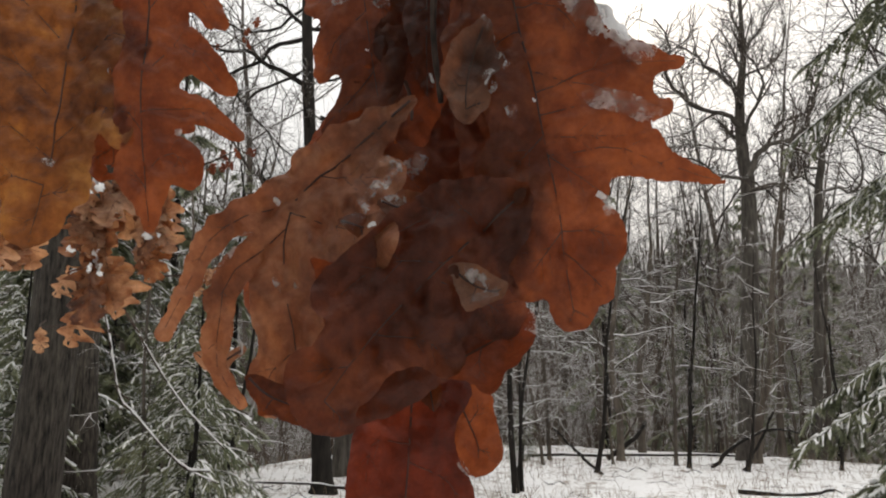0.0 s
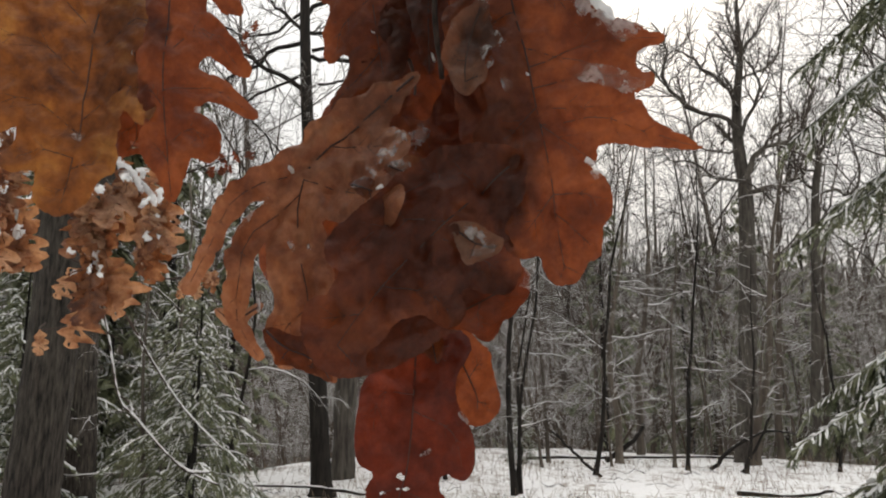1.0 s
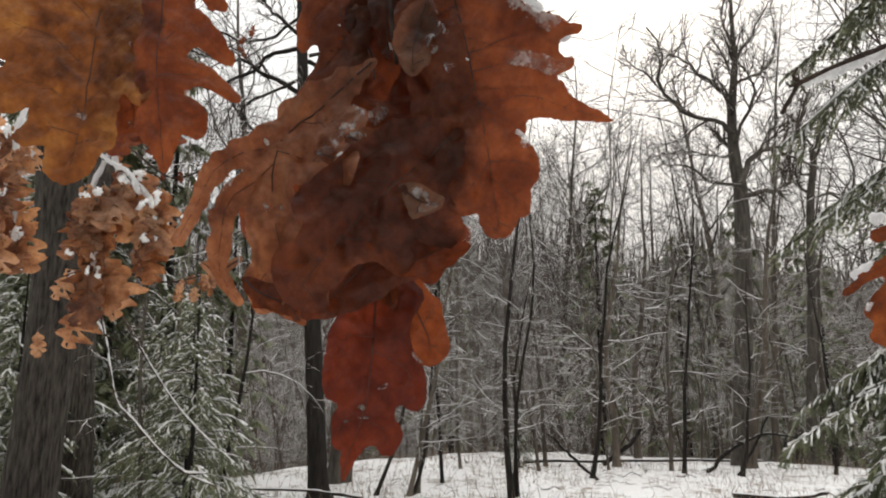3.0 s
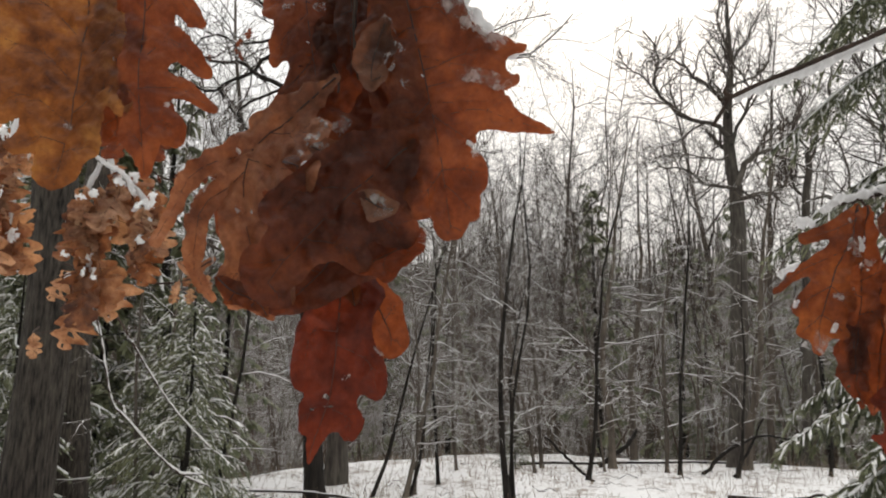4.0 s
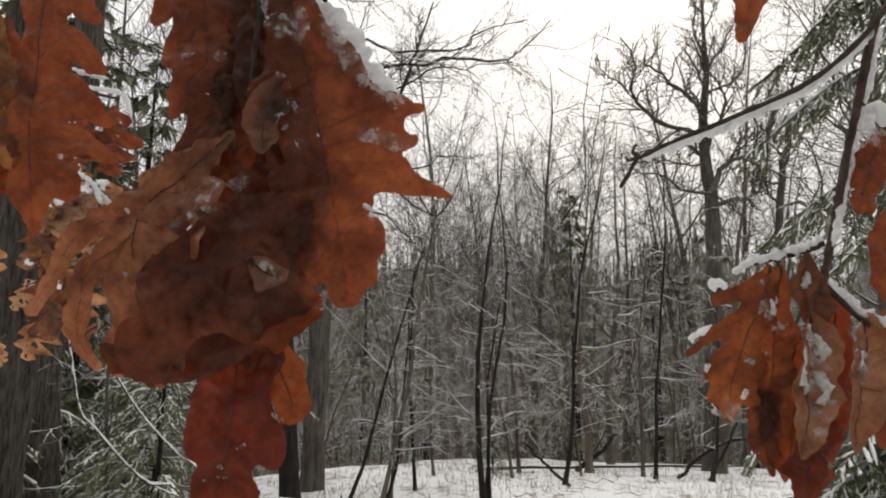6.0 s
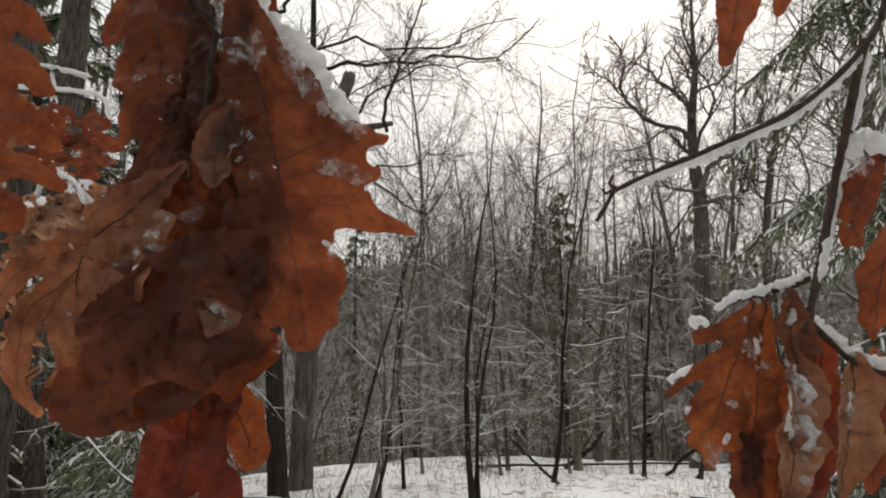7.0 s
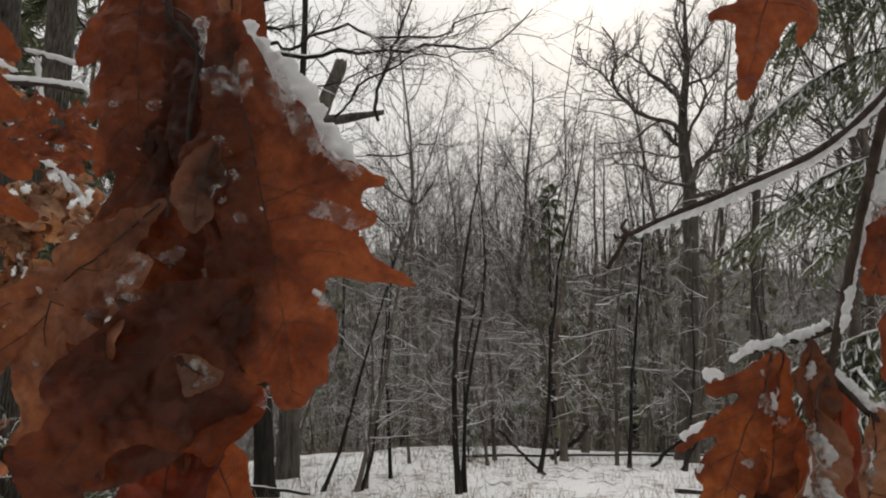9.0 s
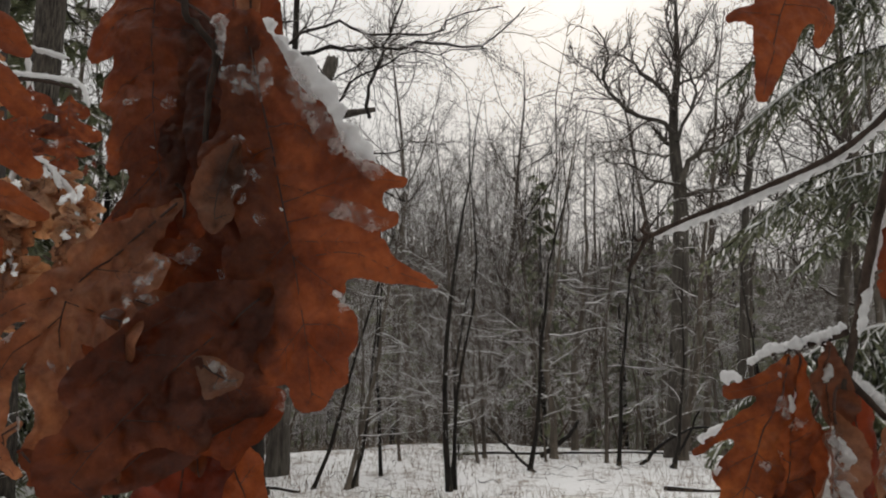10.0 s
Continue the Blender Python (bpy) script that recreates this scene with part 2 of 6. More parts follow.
def lumpy(points, radii, sides, seed, amount, scale, flat=1.0):
    """A tube with a lumpy skin and round ends, for snow and bark."""
    p, r = np.asarray(points, float), np.asarray(radii, float)
    v, q = tubes([(p, r)], sides)
    centre = np.repeat(p, sides, 0)
    for i in range(len(v)):
        k = 1 + amount * noise.fractal(Vector(v[i] * scale) + Vector((seed * 3.1, 0, 0)), 1.0, 2.0, 4)
        v[i] = centre[i] + (v[i] - centre[i]) * k
        v[i][2] = centre[i][2] + (v[i][2] - centre[i][2]) * flat
    q = q.tolist()
    n = len(v)
    v = np.concatenate([v, p[:1], p[-1:]])
    for j in range(sides):
        q.append([n, (j + 1) % sides, j])
        q.append([n + 1, n - sides + j, n - sides + (j + 1) % sides])
    return v, q


def joined(chunks):
    V, F, off = [], [], 0
    for v, f in chunks:
        V.append(np.asarray(v, float))
        F += [[i + off for i in face] for face in (f if isinstance(f, list) else f.tolist())]
        off += len(v)
    return np.concatenate(V), F


# ---------- ground ----------


def rise(x, y):
    """Height of the snow: nearly level, up to a low crest some 19 m off, then down behind it."""
    d = math.hypot(x, y)
    crest = 19.5 + 1.2 * math.sin(x * 0.21 + 1) - max(0, -x + 0.5) * 0.9
    z = 0.0
    if y > 0:
        past = max(0.0, d - max(crest, 14.5))
        z -= 0.11 * past * (1 - math.exp(-past / 2.0)) if past < 110 else 12.1
        z += 0.22 * math.exp(-(((x + 0.6) / 1.6) ** 2) - ((y - 16.5) / 2.0) ** 2)
    z += 0.10 * noise.fractal(Vector((x * 0.35, y * 0.35, 0.3)), 1.0, 2.0, 3)
    if d < 40:
        z += 0.045 * noise.fractal(Vector((x * 2.2, y * 2.2, 5.3)), 1.0, 2.0, 4)
    return z


def build_ground():
    rings = [0.0] + [1.0 * k for k in range(1, 10)] + [10 + 0.22 * k for k in range(0, 60)] + [24, 26, 29, 33, 38, 45, 55, 70, 90, 120, 180, 300, 600, 1500]
    segs = 220
    V, F = [(0, 0, rise(0, 0))], []
    for r in rings[1:]:
        for k in range(segs):
            a = 2 * math.pi * k / segs
            # more of the segments face the view
            a = a + 0.75 * math.sin(a)
            x, y = -r * math.sin(a + math.pi), -r * math.cos(a + math.pi)
            V.append((x, y, rise(x, y)))
    for k in range(segs):
        F.append([0, 1 + k, 1 + (k + 1) % segs])
    for i in range(len(rings) - 2):
        for k in range(segs):
            a, b = 1 + i * segs + k, 1 + i * segs + (k + 1) % segs
            F.append([a, a + segs, b + segs, b])
    ob = mesh_object("ground", V, F, SNOW_GROUND)
    bm = bmesh.new()
    bm.from_mesh(ob.data)
    bmesh.ops.recalc_face_normals(bm, faces=bm.faces)
    if sum(f.normal.z for f in bm.faces) < 0:
        bmesh.ops.reverse_faces(bm, faces=bm.faces)
    bm.to_mesh(ob.data)
    bm.free()
    tagged(ob, "snow-covered forest floor with leaf litter showing through", "ground", kind="structure")


build_ground()


def build_backdrop():
    m, n, l, b = material("far_woods")
    a = noise_node(n, l, 0.55, 6, (1, 1, 0.12), 0.7)
    c = noise_node(n, l, 1.5, 5, (1, 1, 0.8), 0.75)
    col = mixed(n, l, 0.5, a.outputs["Color"], c.outputs["Color"])
    # far haze is put into these pale greys
    l.new(ramp(n, l, col, [(0.36, (0.085, 0.077, 0.068)), (0.55, (0.16, 0.148, 0.135)), (0.7, (0.36, 0.345, 0.33))]).outputs["Color"], b.inputs["Base Color"])
    b.inputs["Roughness"].default_value = 1.0
    segs, V, F = 3600, [], []
    jag = random.Random(3)
    for k in range(segs):
        t = 2 * math.pi * k / segs
        x, y = 95 * math.sin(t), 95 * math.cos(t)
        h = 15.5 + jag.random() ** 2 * 6 + 5 * noise.fractal(Vector((x * 0.06, y * 0.06, 0)), 1.0, 2.0, 5)
        V += [(x, y, -14), (x, y, h)]
    for k in range(segs):
        j = (k + 1) % segs
        F.append([2 * k, 2 * k + 1, 2 * j + 1, 2 * j])
    tagged(mesh_object("backdrop", V, F, m, smooth=False), "hazy grey-brown mass of distant leafless woods", "woods", kind="structure")


build_backdrop()

# ---------- bare trees ----------


def grow(rng, out, p, d, length, r, level, S):
    n = S["steps"][level]
    p, d = np.array(p, float), np.array(d, float)
    pts, rad, dirs = [p.copy()], [r], [d.copy()]
    end = S["thin"][level]
    for i in range(n):
        d = d + rng.normal(0, S["wander"][level], 3)
        d[2] += S["up"][level]
        d /= np.linalg.norm(d)
        p = p + d * length / n
        pts.append(p.copy()), dirs.append(d.copy())
        rad.append(r * (1 - (1 - end) * (i + 1) / n))
    out[level].append((pts, rad))
    fork(rng, out, pts, rad, length, level, S)


def fork(rng, out, pts, rad, length, level, S):
    if level + 1 >= len(S["steps"]):
        return
    pts = np.asarray(pts)
    turn = rng.uniform(0, 6.28)
    kids = S["kids"][level]
    for j in range(kids):
        f = S["from"][level] + (0.98 - S["from"][level]) * (j + rng.uniform(0.1, 0.9)) / kids
        s = f * (len(pts) - 1)
        k = min(int(s), len(pts) - 2)
        q = pts[k] + (pts[k + 1] - pts[k]) * (s - k)
        t = pts[k + 1] - pts[k]
        t = t / (np.linalg.norm(t) + 1e-9)
        turn += 2.4 + rng.normal(0, 0.4)
        side = np.cross(t, [0.3, 0.2, 1.0] if abs(t[2]) < 0.9 else [1.0, 0.2, 0])
        side /= np.linalg.norm(side)
        other = np.cross(t, side)
        a = S["angle"][level] * rng.uniform(0.75, 1.25)
        d = t * math.cos(a) + (side * math.cos(turn) + other * math.sin(turn)) * math.sin(a)
        cl = max(S["len"][level] * length * (1.15 - S["taper"][level] * f) * rng.uniform(0.6, 1.25), 0.08)
        cr = min(rad[k] * S["rr"][level], rad[k] * 0.9)
        grow(rng, out, q, d, cl, max(cr, S["least"]), level + 1, S)


OAK = dict(steps=(10, 7, 5, 3), wander=(0.05, 0.17, 0.2, 0.22), up=(0.03, 0.06, 0.04, 0.02), thin=(0.1, 0.2, 0.3, 0.4), kids=(12, 7, 6), angle=(0.95, 0.8, 0.75),
           len=(0.42, 0.48, 0.45), taper=(0.65, 0.5, 0.5), rr=(0.45, 0.55, 0.55), least=0.008)
OAK["from"] = (0.35, 0.2, 0.15)
POLE = dict(OAK, kids=(13, 6, 6), angle=(0.75, 0.7, 0.7), len=(0.27, 0.5, 0.5), wander=(0.035, 0.13, 0.18, 0.2), up=(0.04, 0.09, 0.05, 0.02))
POLE["from"] = (0.3, 0.2, 0.15)
SAPLING = dict(OAK, steps=(9, 5, 3, 1), kids=(20, 5, 4), angle=(1.35, 0.65, 0.6), len=(0.24, 0.42, 0.45), taper=(0.75, 0.5, 0.5), wander=(0.085, 0.2, 0.22, 0.2), up=(0.04, 0.02, 0.0, 0.0),
               rr=(0.3, 0.5, 0.55), least=0.003, thin=(0.08, 0.2, 0.3, 0.4))
SAPLING["from"] = (0.12, 0.15, 0.15)


def flare(pts, rad):
    """Root flare at a trunk's foot."""
    rad = list(rad)
    p = [np.array(q) for q in pts]
    first, second = p[0], p[1]
    add = [first + (second - first) * f for f in (0.0, 0.06, 0.18, 0.4)]
    r0 = rad[0]
    return [first - (second - first) / np.linalg.norm(second - first) * 0.4] + add + p[1:], [r0 * 1.75, r0 * 1.5, r0 * 1.28, r0 * 1.1, r0 * 1.02] + rad[1:]


def tree(name, at, label, S, seed, height, r, lean=(0, 0, 1), group="", trunk_mat=BARK, twig_mat=TWIG_DARK, extra=None, sides=8, trunk=None, limb_mat=None, snow=0.0, taper=0.6):
    """A leafless tree: trunk, limbs and twigs as three parts."""
    rng = np.random.default_rng(seed)
    out = [[] for _ in S["steps"]]
    if trunk:
        pts = smooth_path(trunk, 14)
        rad = [r * (1 - taper * i / 14) for i in range(15)]
        out[0].append((pts, rad))
        fork(rng, out, pts, rad, height, 0, S)
    else:
        grow(rng, out, (0, 0, 0), lean, height, r, 0, S)
    for path, r0, r1 in extra or ():
        pts = smooth_path(path, 16)
        size = np.linalg.norm(pts[-1] - pts[0])
        pts[1:] += np.cumsum(rng.normal(0, 0.014, (16, 3)), 0) * size
        rad = [r0 + (r1 - r0) * i / 16 for i in range(17)]
        out[1].append((pts, rad))
        fork(rng, out, pts, rad, sum(np.linalg.norm(np.diff(pts, axis=0), axis=1)) * 0.85, 1, S)
    ob = thing(name, at, label, "tree", group)
    pts, rad = out[0][0]
    mesh_object("trunk", *tubes([flare(pts, rad)], sides), trunk_mat, ob)
    fine = [tubes(out[2], 4)] + ([tubes(out[3], 3)] if len(out) > 3 and out[3] else [])
    if extra:
        for one in out[1]:
            mesh_object("limb", *tubes([one], 7), limb_mat or twig_mat, ob)
    else:
        fine.insert(0, tubes(out[1], 5))
    tagged(mesh_object("crown", *joined(fine), twig_mat, ob), "bare branching crown of fine twigs", kind="stuff")
    if snow:
        lying = []
        for pts, rad in out[1] + out[2]:
            p, q = np.array(pts), np.array(rad)
            run = p[-1] - p[0]
            if abs(run[2]) < 0.75 * np.linalg.norm(run) and rng.random() < snow:
                p[:, 2] += q * 0.9 + 0.004
                q = (q * 0.6 + 0.0016) * (0.4 + 1.0 * rng.random(len(q)))
                q[-1] *= 0.3
                lying.append((p, q))
        if lying:
            tagged(mesh_object("snow", *tubes(lying, 4), SNOW_BOUGH, ob), "snow lying along the branches", kind="stuff")
    return ob


def on_ground(x, y):
    return (x, y, rise(x, y))


BOUGHY = dict(OAK, steps=(10, 8, 6, 4), kids=(5, 13, 8), len=(0.2, 0.42, 0.42), rr=(0.45, 0.6, 0.6), wander=(0.05, 0.2, 0.22, 0.2), angle=(0.95, 0.75, 0.7), least=0.006)
# the big spreading oak beyond the clearing
tree("oak_tree", on_ground(7.2, 18.1), "large bare oak with crooked spreading limbs", dict(BOUGHY, kids=(6, 15, 12), least=0.0065, wander=(0.05, 0.24, 0.24, 0.2)), 5, 9, 0.235, trunk_mat=BARK, limb_mat=BARK, taper=0.9,
     trunk=[(-0.32, 0, -0.21), (-0.05, 0.02, 2.93), (0.13, 0.07, 5.33), (0.21, 0.13, 6.66), (0.16, 0.22, 7.44), (0.17, 0.27, 8.07), (0.21, 0.35, 8.88), (0.29, 0.26, 9.63), (0.37, 0.25, 10.26), (0.41, 0.34, 11.12), (0.45, 0.37, 12.13), (0.5, 0.45, 13.72)], sides=14, extra=[
         ([(0.07, 0, 8.18), (-0.14, -0.02, 8.33), (-0.52, -0.2, 8.48), (-1.04, -0.17, 8.6), (-1.44, -0.12, 8.85), (-1.88, -0.46, 9.09), (-2.09, -0.66, 9.38), (-2.05, -0.81, 9.61), (-1.82, -0.52, 10.06), (-1.8, -0.33, 10.49), (-2.11, -0.57, 10.89)], 0.068, 0.02),
         ([(-1.85, 0, 9.52), (-2.22, -0.25, 9.8), (-2.55, -0.17, 10.15), (-2.82, -0.43, 10.42)], 0.03, 0.012),
         ([(0.08, 0, 8.81), (0.11, 0.26, 9.39), (-0.24, 0.06, 9.62), (-0.66, -0.14, 9.84), (-0.67, 0.2, 10.24), (-0.89, 0.46, 10.56), (-1.29, 0.31, 10.59), (-1.12, 0.63, 11.28)], 0.06, 0.018),
         ([(0.03, 0, 7.64), (-0.2, 0.12, 7.71), (-0.63, -0.08, 7.76), (-1.03, 0.23, 7.9), (-1.58, 0.36, 7.87), (-2.08, 0.69, 7.87)], 0.035, 0.012),
         ([(0.17, 0, 6.8), (-0.23, -0.14, 6.73), (-0.82, -0.24, 6.78), (-1.24, -0.47, 7), (-1.83, -0.72, 6.99), (-2.29, -1.02, 7.11)], 0.05, 0.015),
         ([(0.17, 0, 6.85), (0.45, 0.07, 7.42), (0.56, -0.28, 7.57), (0.98, -0.15, 7.74), (1.23, -0.26, 7.88), (1.36, -0.4, 8.05), (1.69, -0.17, 8.59), (1.8, -0.19, 9.09), (1.57, -0.32, 9.53)], 0.085, 0.02),
         ([(0.14, 0, 7.97), (0.42, 0.14, 8.56), (0.56, -0.17, 8.82), (0.78, 0.17, 9.27), (0.49, -0.17, 9.41), (0.48, 0.01, 9.99), (0.82, 0.25, 10.91)], 0.05, 0.018),
         ([(0.68, 0, 7.67), (0.95, 0.2, 8.2), (1.22, 0.11, 8.39), (1.63, 0.16, 8.57), (2.07, -0.18, 8.81)], 0.04, 0.012),
         ([(0.2, 0, 6.48), (0.58, -0.22, 6.63), (1.09, 0.1, 6.87), (1.24, -0.12, 6.96), (1.44, 0.06, 7.27), (1.5, 0.36, 7.79)], 0.07, 0.02),
         ([(0.19, 0, 9.51), (0.5, -0.11, 9.61), (0.76, -0.21, 9.73), (0.9, -0.19, 10.02), (1.17, -0, 10.94), (0.98, -0.27, 11.76)], 0.04, 0.012),
         ([(0.26, 0, 10.11), (0.64, 0.21, 10.69), (1.16, 0.46, 11.18), (1.42, 0.14, 11.83)], 0.04, 0.012),
         ([(0.25, 0, 10.78), (-0.08, -0.29, 11.04), (-0.19, -0.4, 11.54), (0.05, -0.32, 12.39)], 0.035, 0.01),
         ([(0.2, 0, 6.77), (0.47, -0.11, 6.52), (0.86, 0.18, 6.23), (1.2, 0.22, 5.87)], 0.03, 0.01)])
tree("oak_tree", on_ground(9.1, 19.0), "smaller crooked oak with a broken-off top", dict(BOUGHY, kids=(3, 8, 8), least=0.007), 6, 7, 0.125, trunk_mat=BARK, limb_mat=BARK, taper=0.35,
     trunk=[(-0.19, 0, -0), (0.12, -0.03, 3.12), (0.3, -0.08, 5.6), (0.38, -0.15, 6.87), (0.51, -0.2, 7.63), (0.53, -0.17, 8.16)], sides=12, extra=[
         ([(0.48, 0, 6.91), (0.11, -0.2, 7), (-0.19, -0.47, 7.19), (-0.09, -0.18, 7.59), (0.08, -0.16, 8.03)], 0.045, 0.015),
         ([(0.56, 0, 7.62), (0.75, -0.16, 8.03), (0.93, -0.1, 8.53), (0.99, 0.09, 9.25)], 0.04, 0.015),
         ([(0.64, 0, 8.22), (0.4, -0.05, 8.55), (0.25, -0.31, 9.09), (0.59, -0.06, 9.83)], 0.035, 0.012),
         ([(0.49, 0, 6.84), (0.94, -0, 6.91), (1.33, 0.2, 6.81), (1.56, -0.02, 6.91), (1.75, 0.12, 7.49), (1.77, 0.39, 8.14), (1.66, 0.46, 8.6), (1.62, 0.64, 8.86), (0.86, 0.4, 8.71)], 0.045, 0.016),
         ([(1.4, 0, 8.44), (1.62, -0.21, 8.73), (1.89, -0, 9.53)], 0.025, 0.01),
         ([(0.63, 0, 8.12), (0.82, -0.03, 8.88), (1.37, 0.27, 9.81), (1.76, 0.48, 11.08), (2.35, 0.77, 12.27)], 0.05, 0.012)])

# the dark tree at the mound's foot, with its long boughs
tree("dark_oak_tree", on_ground(-2.12, 12.4), "dark straight tree with long fine-twigged boughs", dict(BOUGHY, kids=(4, 15, 12), least=0.004, rr=(0.45, 0.45, 0.6)), 9, 12, 0.165, trunk_mat=BARK_DARK, limb_mat=BARK_DARK,
     trunk=[(0, 0, 0), (-0.2, 0, 2.8), (-0.4, 0, 5.4), (-0.6, 0.0, 8.5), (-0.65, 0, 12)], sides=14, extra=[
         ([(-0.44, 0, 7.53), (-0.19, -0.01, 7.51), (0.45, 0.13, 7.54), (1.05, 0.12, 7.68), (1.87, -0.01, 7.64), (2.47, -0.07, 7.79), (2.87, -0.28, 7.86), (3.36, -0.35, 7.89), (3.91, -0.06, 8.33), (4.38, 0.22, 8.9)], 0.042, 0.012),
         ([(-0.44, 0, 7.64), (-0.15, -0, 7.76), (0.26, -0.1, 7.94), (0.87, -0.34, 8.23), (1.48, -0.48, 8.06), (2.46, -0.31, 8.32), (3.08, -0.09, 8.74), (3.9, -0.17, 9)], 0.036, 0.01),
         ([(-0.57, 0, 8.29), (-0.02, 0.16, 8.85), (0.78, 0.28, 9.28), (2.05, 0.38, 9.5), (3.57, 0.54, 10.13)], 0.045, 0.012),
         ([(0.9, 0, 6.34), (1.08, 0.12, 6.4), (1.38, -0.01, 6.82), (1.88, -0.02, 7.05), (2.38, 0.14, 7.35), (2.9, 0.26, 7.47), (3.72, 0.14, 7.62)], 0.026, 0.009),
         ([(1.65, 0, 6.29), (1.73, 0.09, 6.98), (1.87, 0.14, 7.66), (2.09, -0.15, 8.07), (2.26, -0.13, 8.86)], 0.035, 0.016),
         ([(-0.28, 0, 6.32), (0.3, 0.1, 6.19), (0.75, 0.08, 6.05), (1.29, 0.27, 5.92), (1.59, 0.36, 5.69), (2.1, 0.54, 5.49), (2.71, 0.45, 5.2), (2.94, 0.53, 5.47)], 0.034, 0.011),
         ([(1.46, 0, 5.65), (2.09, 0.2, 5.76), (2.41, 0.11, 5.9), (2.91, 0.31, 5.94)], 0.018, 0.008),
         ([(-0.04, 0, 5.25), (0.73, 0.11, 5.09), (1.4, 0.4, 5.13), (1.9, 0.67, 4.79), (2.26, 0.68, 4.64)], 0.024, 0.008),
         ([(-0.31, 0, 7), (0.11, -0.2, 7.03), (0.58, 0, 7.02), (1.05, 0.26, 7.31), (1.45, 0.25, 7.7), (1.75, 0.37, 8.21)], 0.024, 0.009),
         ([(-0.48, 0, 6.85), (-0.92, 0.14, 7.19), (-1.37, -0.06, 7.39), (-1.7, 0.11, 7.69), (-2.55, 0.16, 8.08), (-3.35, 0.26, 8.46), (-4.13, 0.21, 8.78)], 0.05, 0.012),
         ([(-0.54, 0, 7.81), (-0.85, 0.16, 7.85), (-1.18, 0.25, 7.84), (-1.5, 0.38, 7.61), (-1.75, 0.1, 7.26), (-1.92, -0.11, 7), (-2.18, -0.14, 7.01), (-2.63, -0.05, 7.44), (-3.05, -0.22, 7.82), (-3.49, -0.11, 8.34)], 0.045, 0.012),
         ([(-1.96, 0, 7.02), (-1.66, -0.27, 6.55), (-1.42, -0.29, 6.25), (-0.96, -0.46, 5.78), (-0.6, -0.72, 5.31)], 0.03, 0.01),
         ([(-0.49, 0, 7.21), (-1.01, -0.11, 6.95), (-1.59, -0.3, 6.57), (-1.27, -0.48, 6.07), (-0.88, -0.76, 5.38), (-0.71, -0.78, 5.07)], 0.03, 0.008),
         ([(-0.54, 0, 8.53), (-1.11, 0.07, 8.17), (-1.53, 0.12, 8.04), (-1.9, -0.04, 8.07), (-2.49, 0.21, 7.97), (-3, -0.09, 7.93)], 0.03, 0.008),
         ([(-0.51, 0, 7.86), (-0.97, -0.13, 8.34), (-1.28, -0.19, 8.76), (-1.64, -0.42, 9.06)], 0.04, 0.02)], snow=0.3)
tree("pole_tree", on_ground(-1.9, 14.95), "thin dark upright stem among the boughs", dict(BOUGHY, kids=(3, 6, 6), least=0.005), 10, 9, 0.1, trunk_mat=BARK_DARK, limb_mat=BARK_DARK, taper=0.5, trunk=[(-0.25, 0, 0.18), (-0.32, -0.01, 2.73), (-0.32, -0.04, 6.24), (-0.29, -0.03, 8.77), (-0.32, -0.05, 10.35), (-0.35, -0.05, 11.72)], sides=10)


def snag():
    """A dead trunk broken off at the top, behind the boughs."""
    ob = thing("dead_snag", on_ground(-2.08, 14.4), "dead grey trunk broken off at a jagged top", "tree")
    pts = smooth_path([(0, 0, -0.3), (0.05, 0, 3), (0.1, 0, 6.3), (0.4, 0, 7.2), (0.75, 0, 8.25)], 26)
    rad = [0.225 - 0.0036 * i for i in range(27)]
    v, q = lumpy(pts, rad, 16, 3, 0.25, 2.0)
    for i in range(16):
        v[26 * 16 + i][2] += 0.25 * noise.noise(Vector((i * 0.9, 2, 0)))
    mesh_object("trunk", v, q, BARK, ob)
    v, q = lumpy(smooth_path([(0.3, 0, 6.95), (0.9, -0.1, 7.0), (1.65, -0.1, 7.15)], 10), [0.13 - 0.008 * i for i in range(11)], 10, 8, 0.3, 3.0)
    mesh_object("broken_stub", v, q, BARK, ob)


snag()


def ridged_tree(name, at, label, points, r0, r1, seed, limbs):
    """A near trunk with furrowed bark in relief."""
    ob = thing(name, at, label, "tree")
    pts = smooth_path(points, 150)
    sides = 72
    v, q = tubes([(pts, [r0 + (r1 - r0) * i / 150 for i in range(151)])], sides)
    centre = np.repeat(pts, sides, 0)
    for i in range(len(v)):
        w = v[i] - centre[i]
        a = math.atan2(w[1], w[0])
        s = Vector((math.cos(a) * 5.5, math.sin(a) * 5.5, v[i][2] * 1.6 + seed))
        g = abs(noise.noise(s)) * 0.10 + abs(noise.noise(s * 2.3)) * 0.05
        v[i] = centre[i] + w * (0.93 + g)
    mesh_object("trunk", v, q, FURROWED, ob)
    for k, w in enumerate(limbs):
        mesh_object("limb", *lumpy(smooth_path(w, 12), [0.06 - 0.0035 * i for i in range(13)], 8, seed + k, 0.2, 5.0), BARK_DARK, ob)
    return ob


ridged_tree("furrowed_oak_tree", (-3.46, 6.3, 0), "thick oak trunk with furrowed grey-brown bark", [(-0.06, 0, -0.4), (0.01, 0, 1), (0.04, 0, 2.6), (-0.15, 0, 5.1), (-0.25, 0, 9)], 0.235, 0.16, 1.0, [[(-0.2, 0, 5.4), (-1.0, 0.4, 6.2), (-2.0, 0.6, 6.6)]])
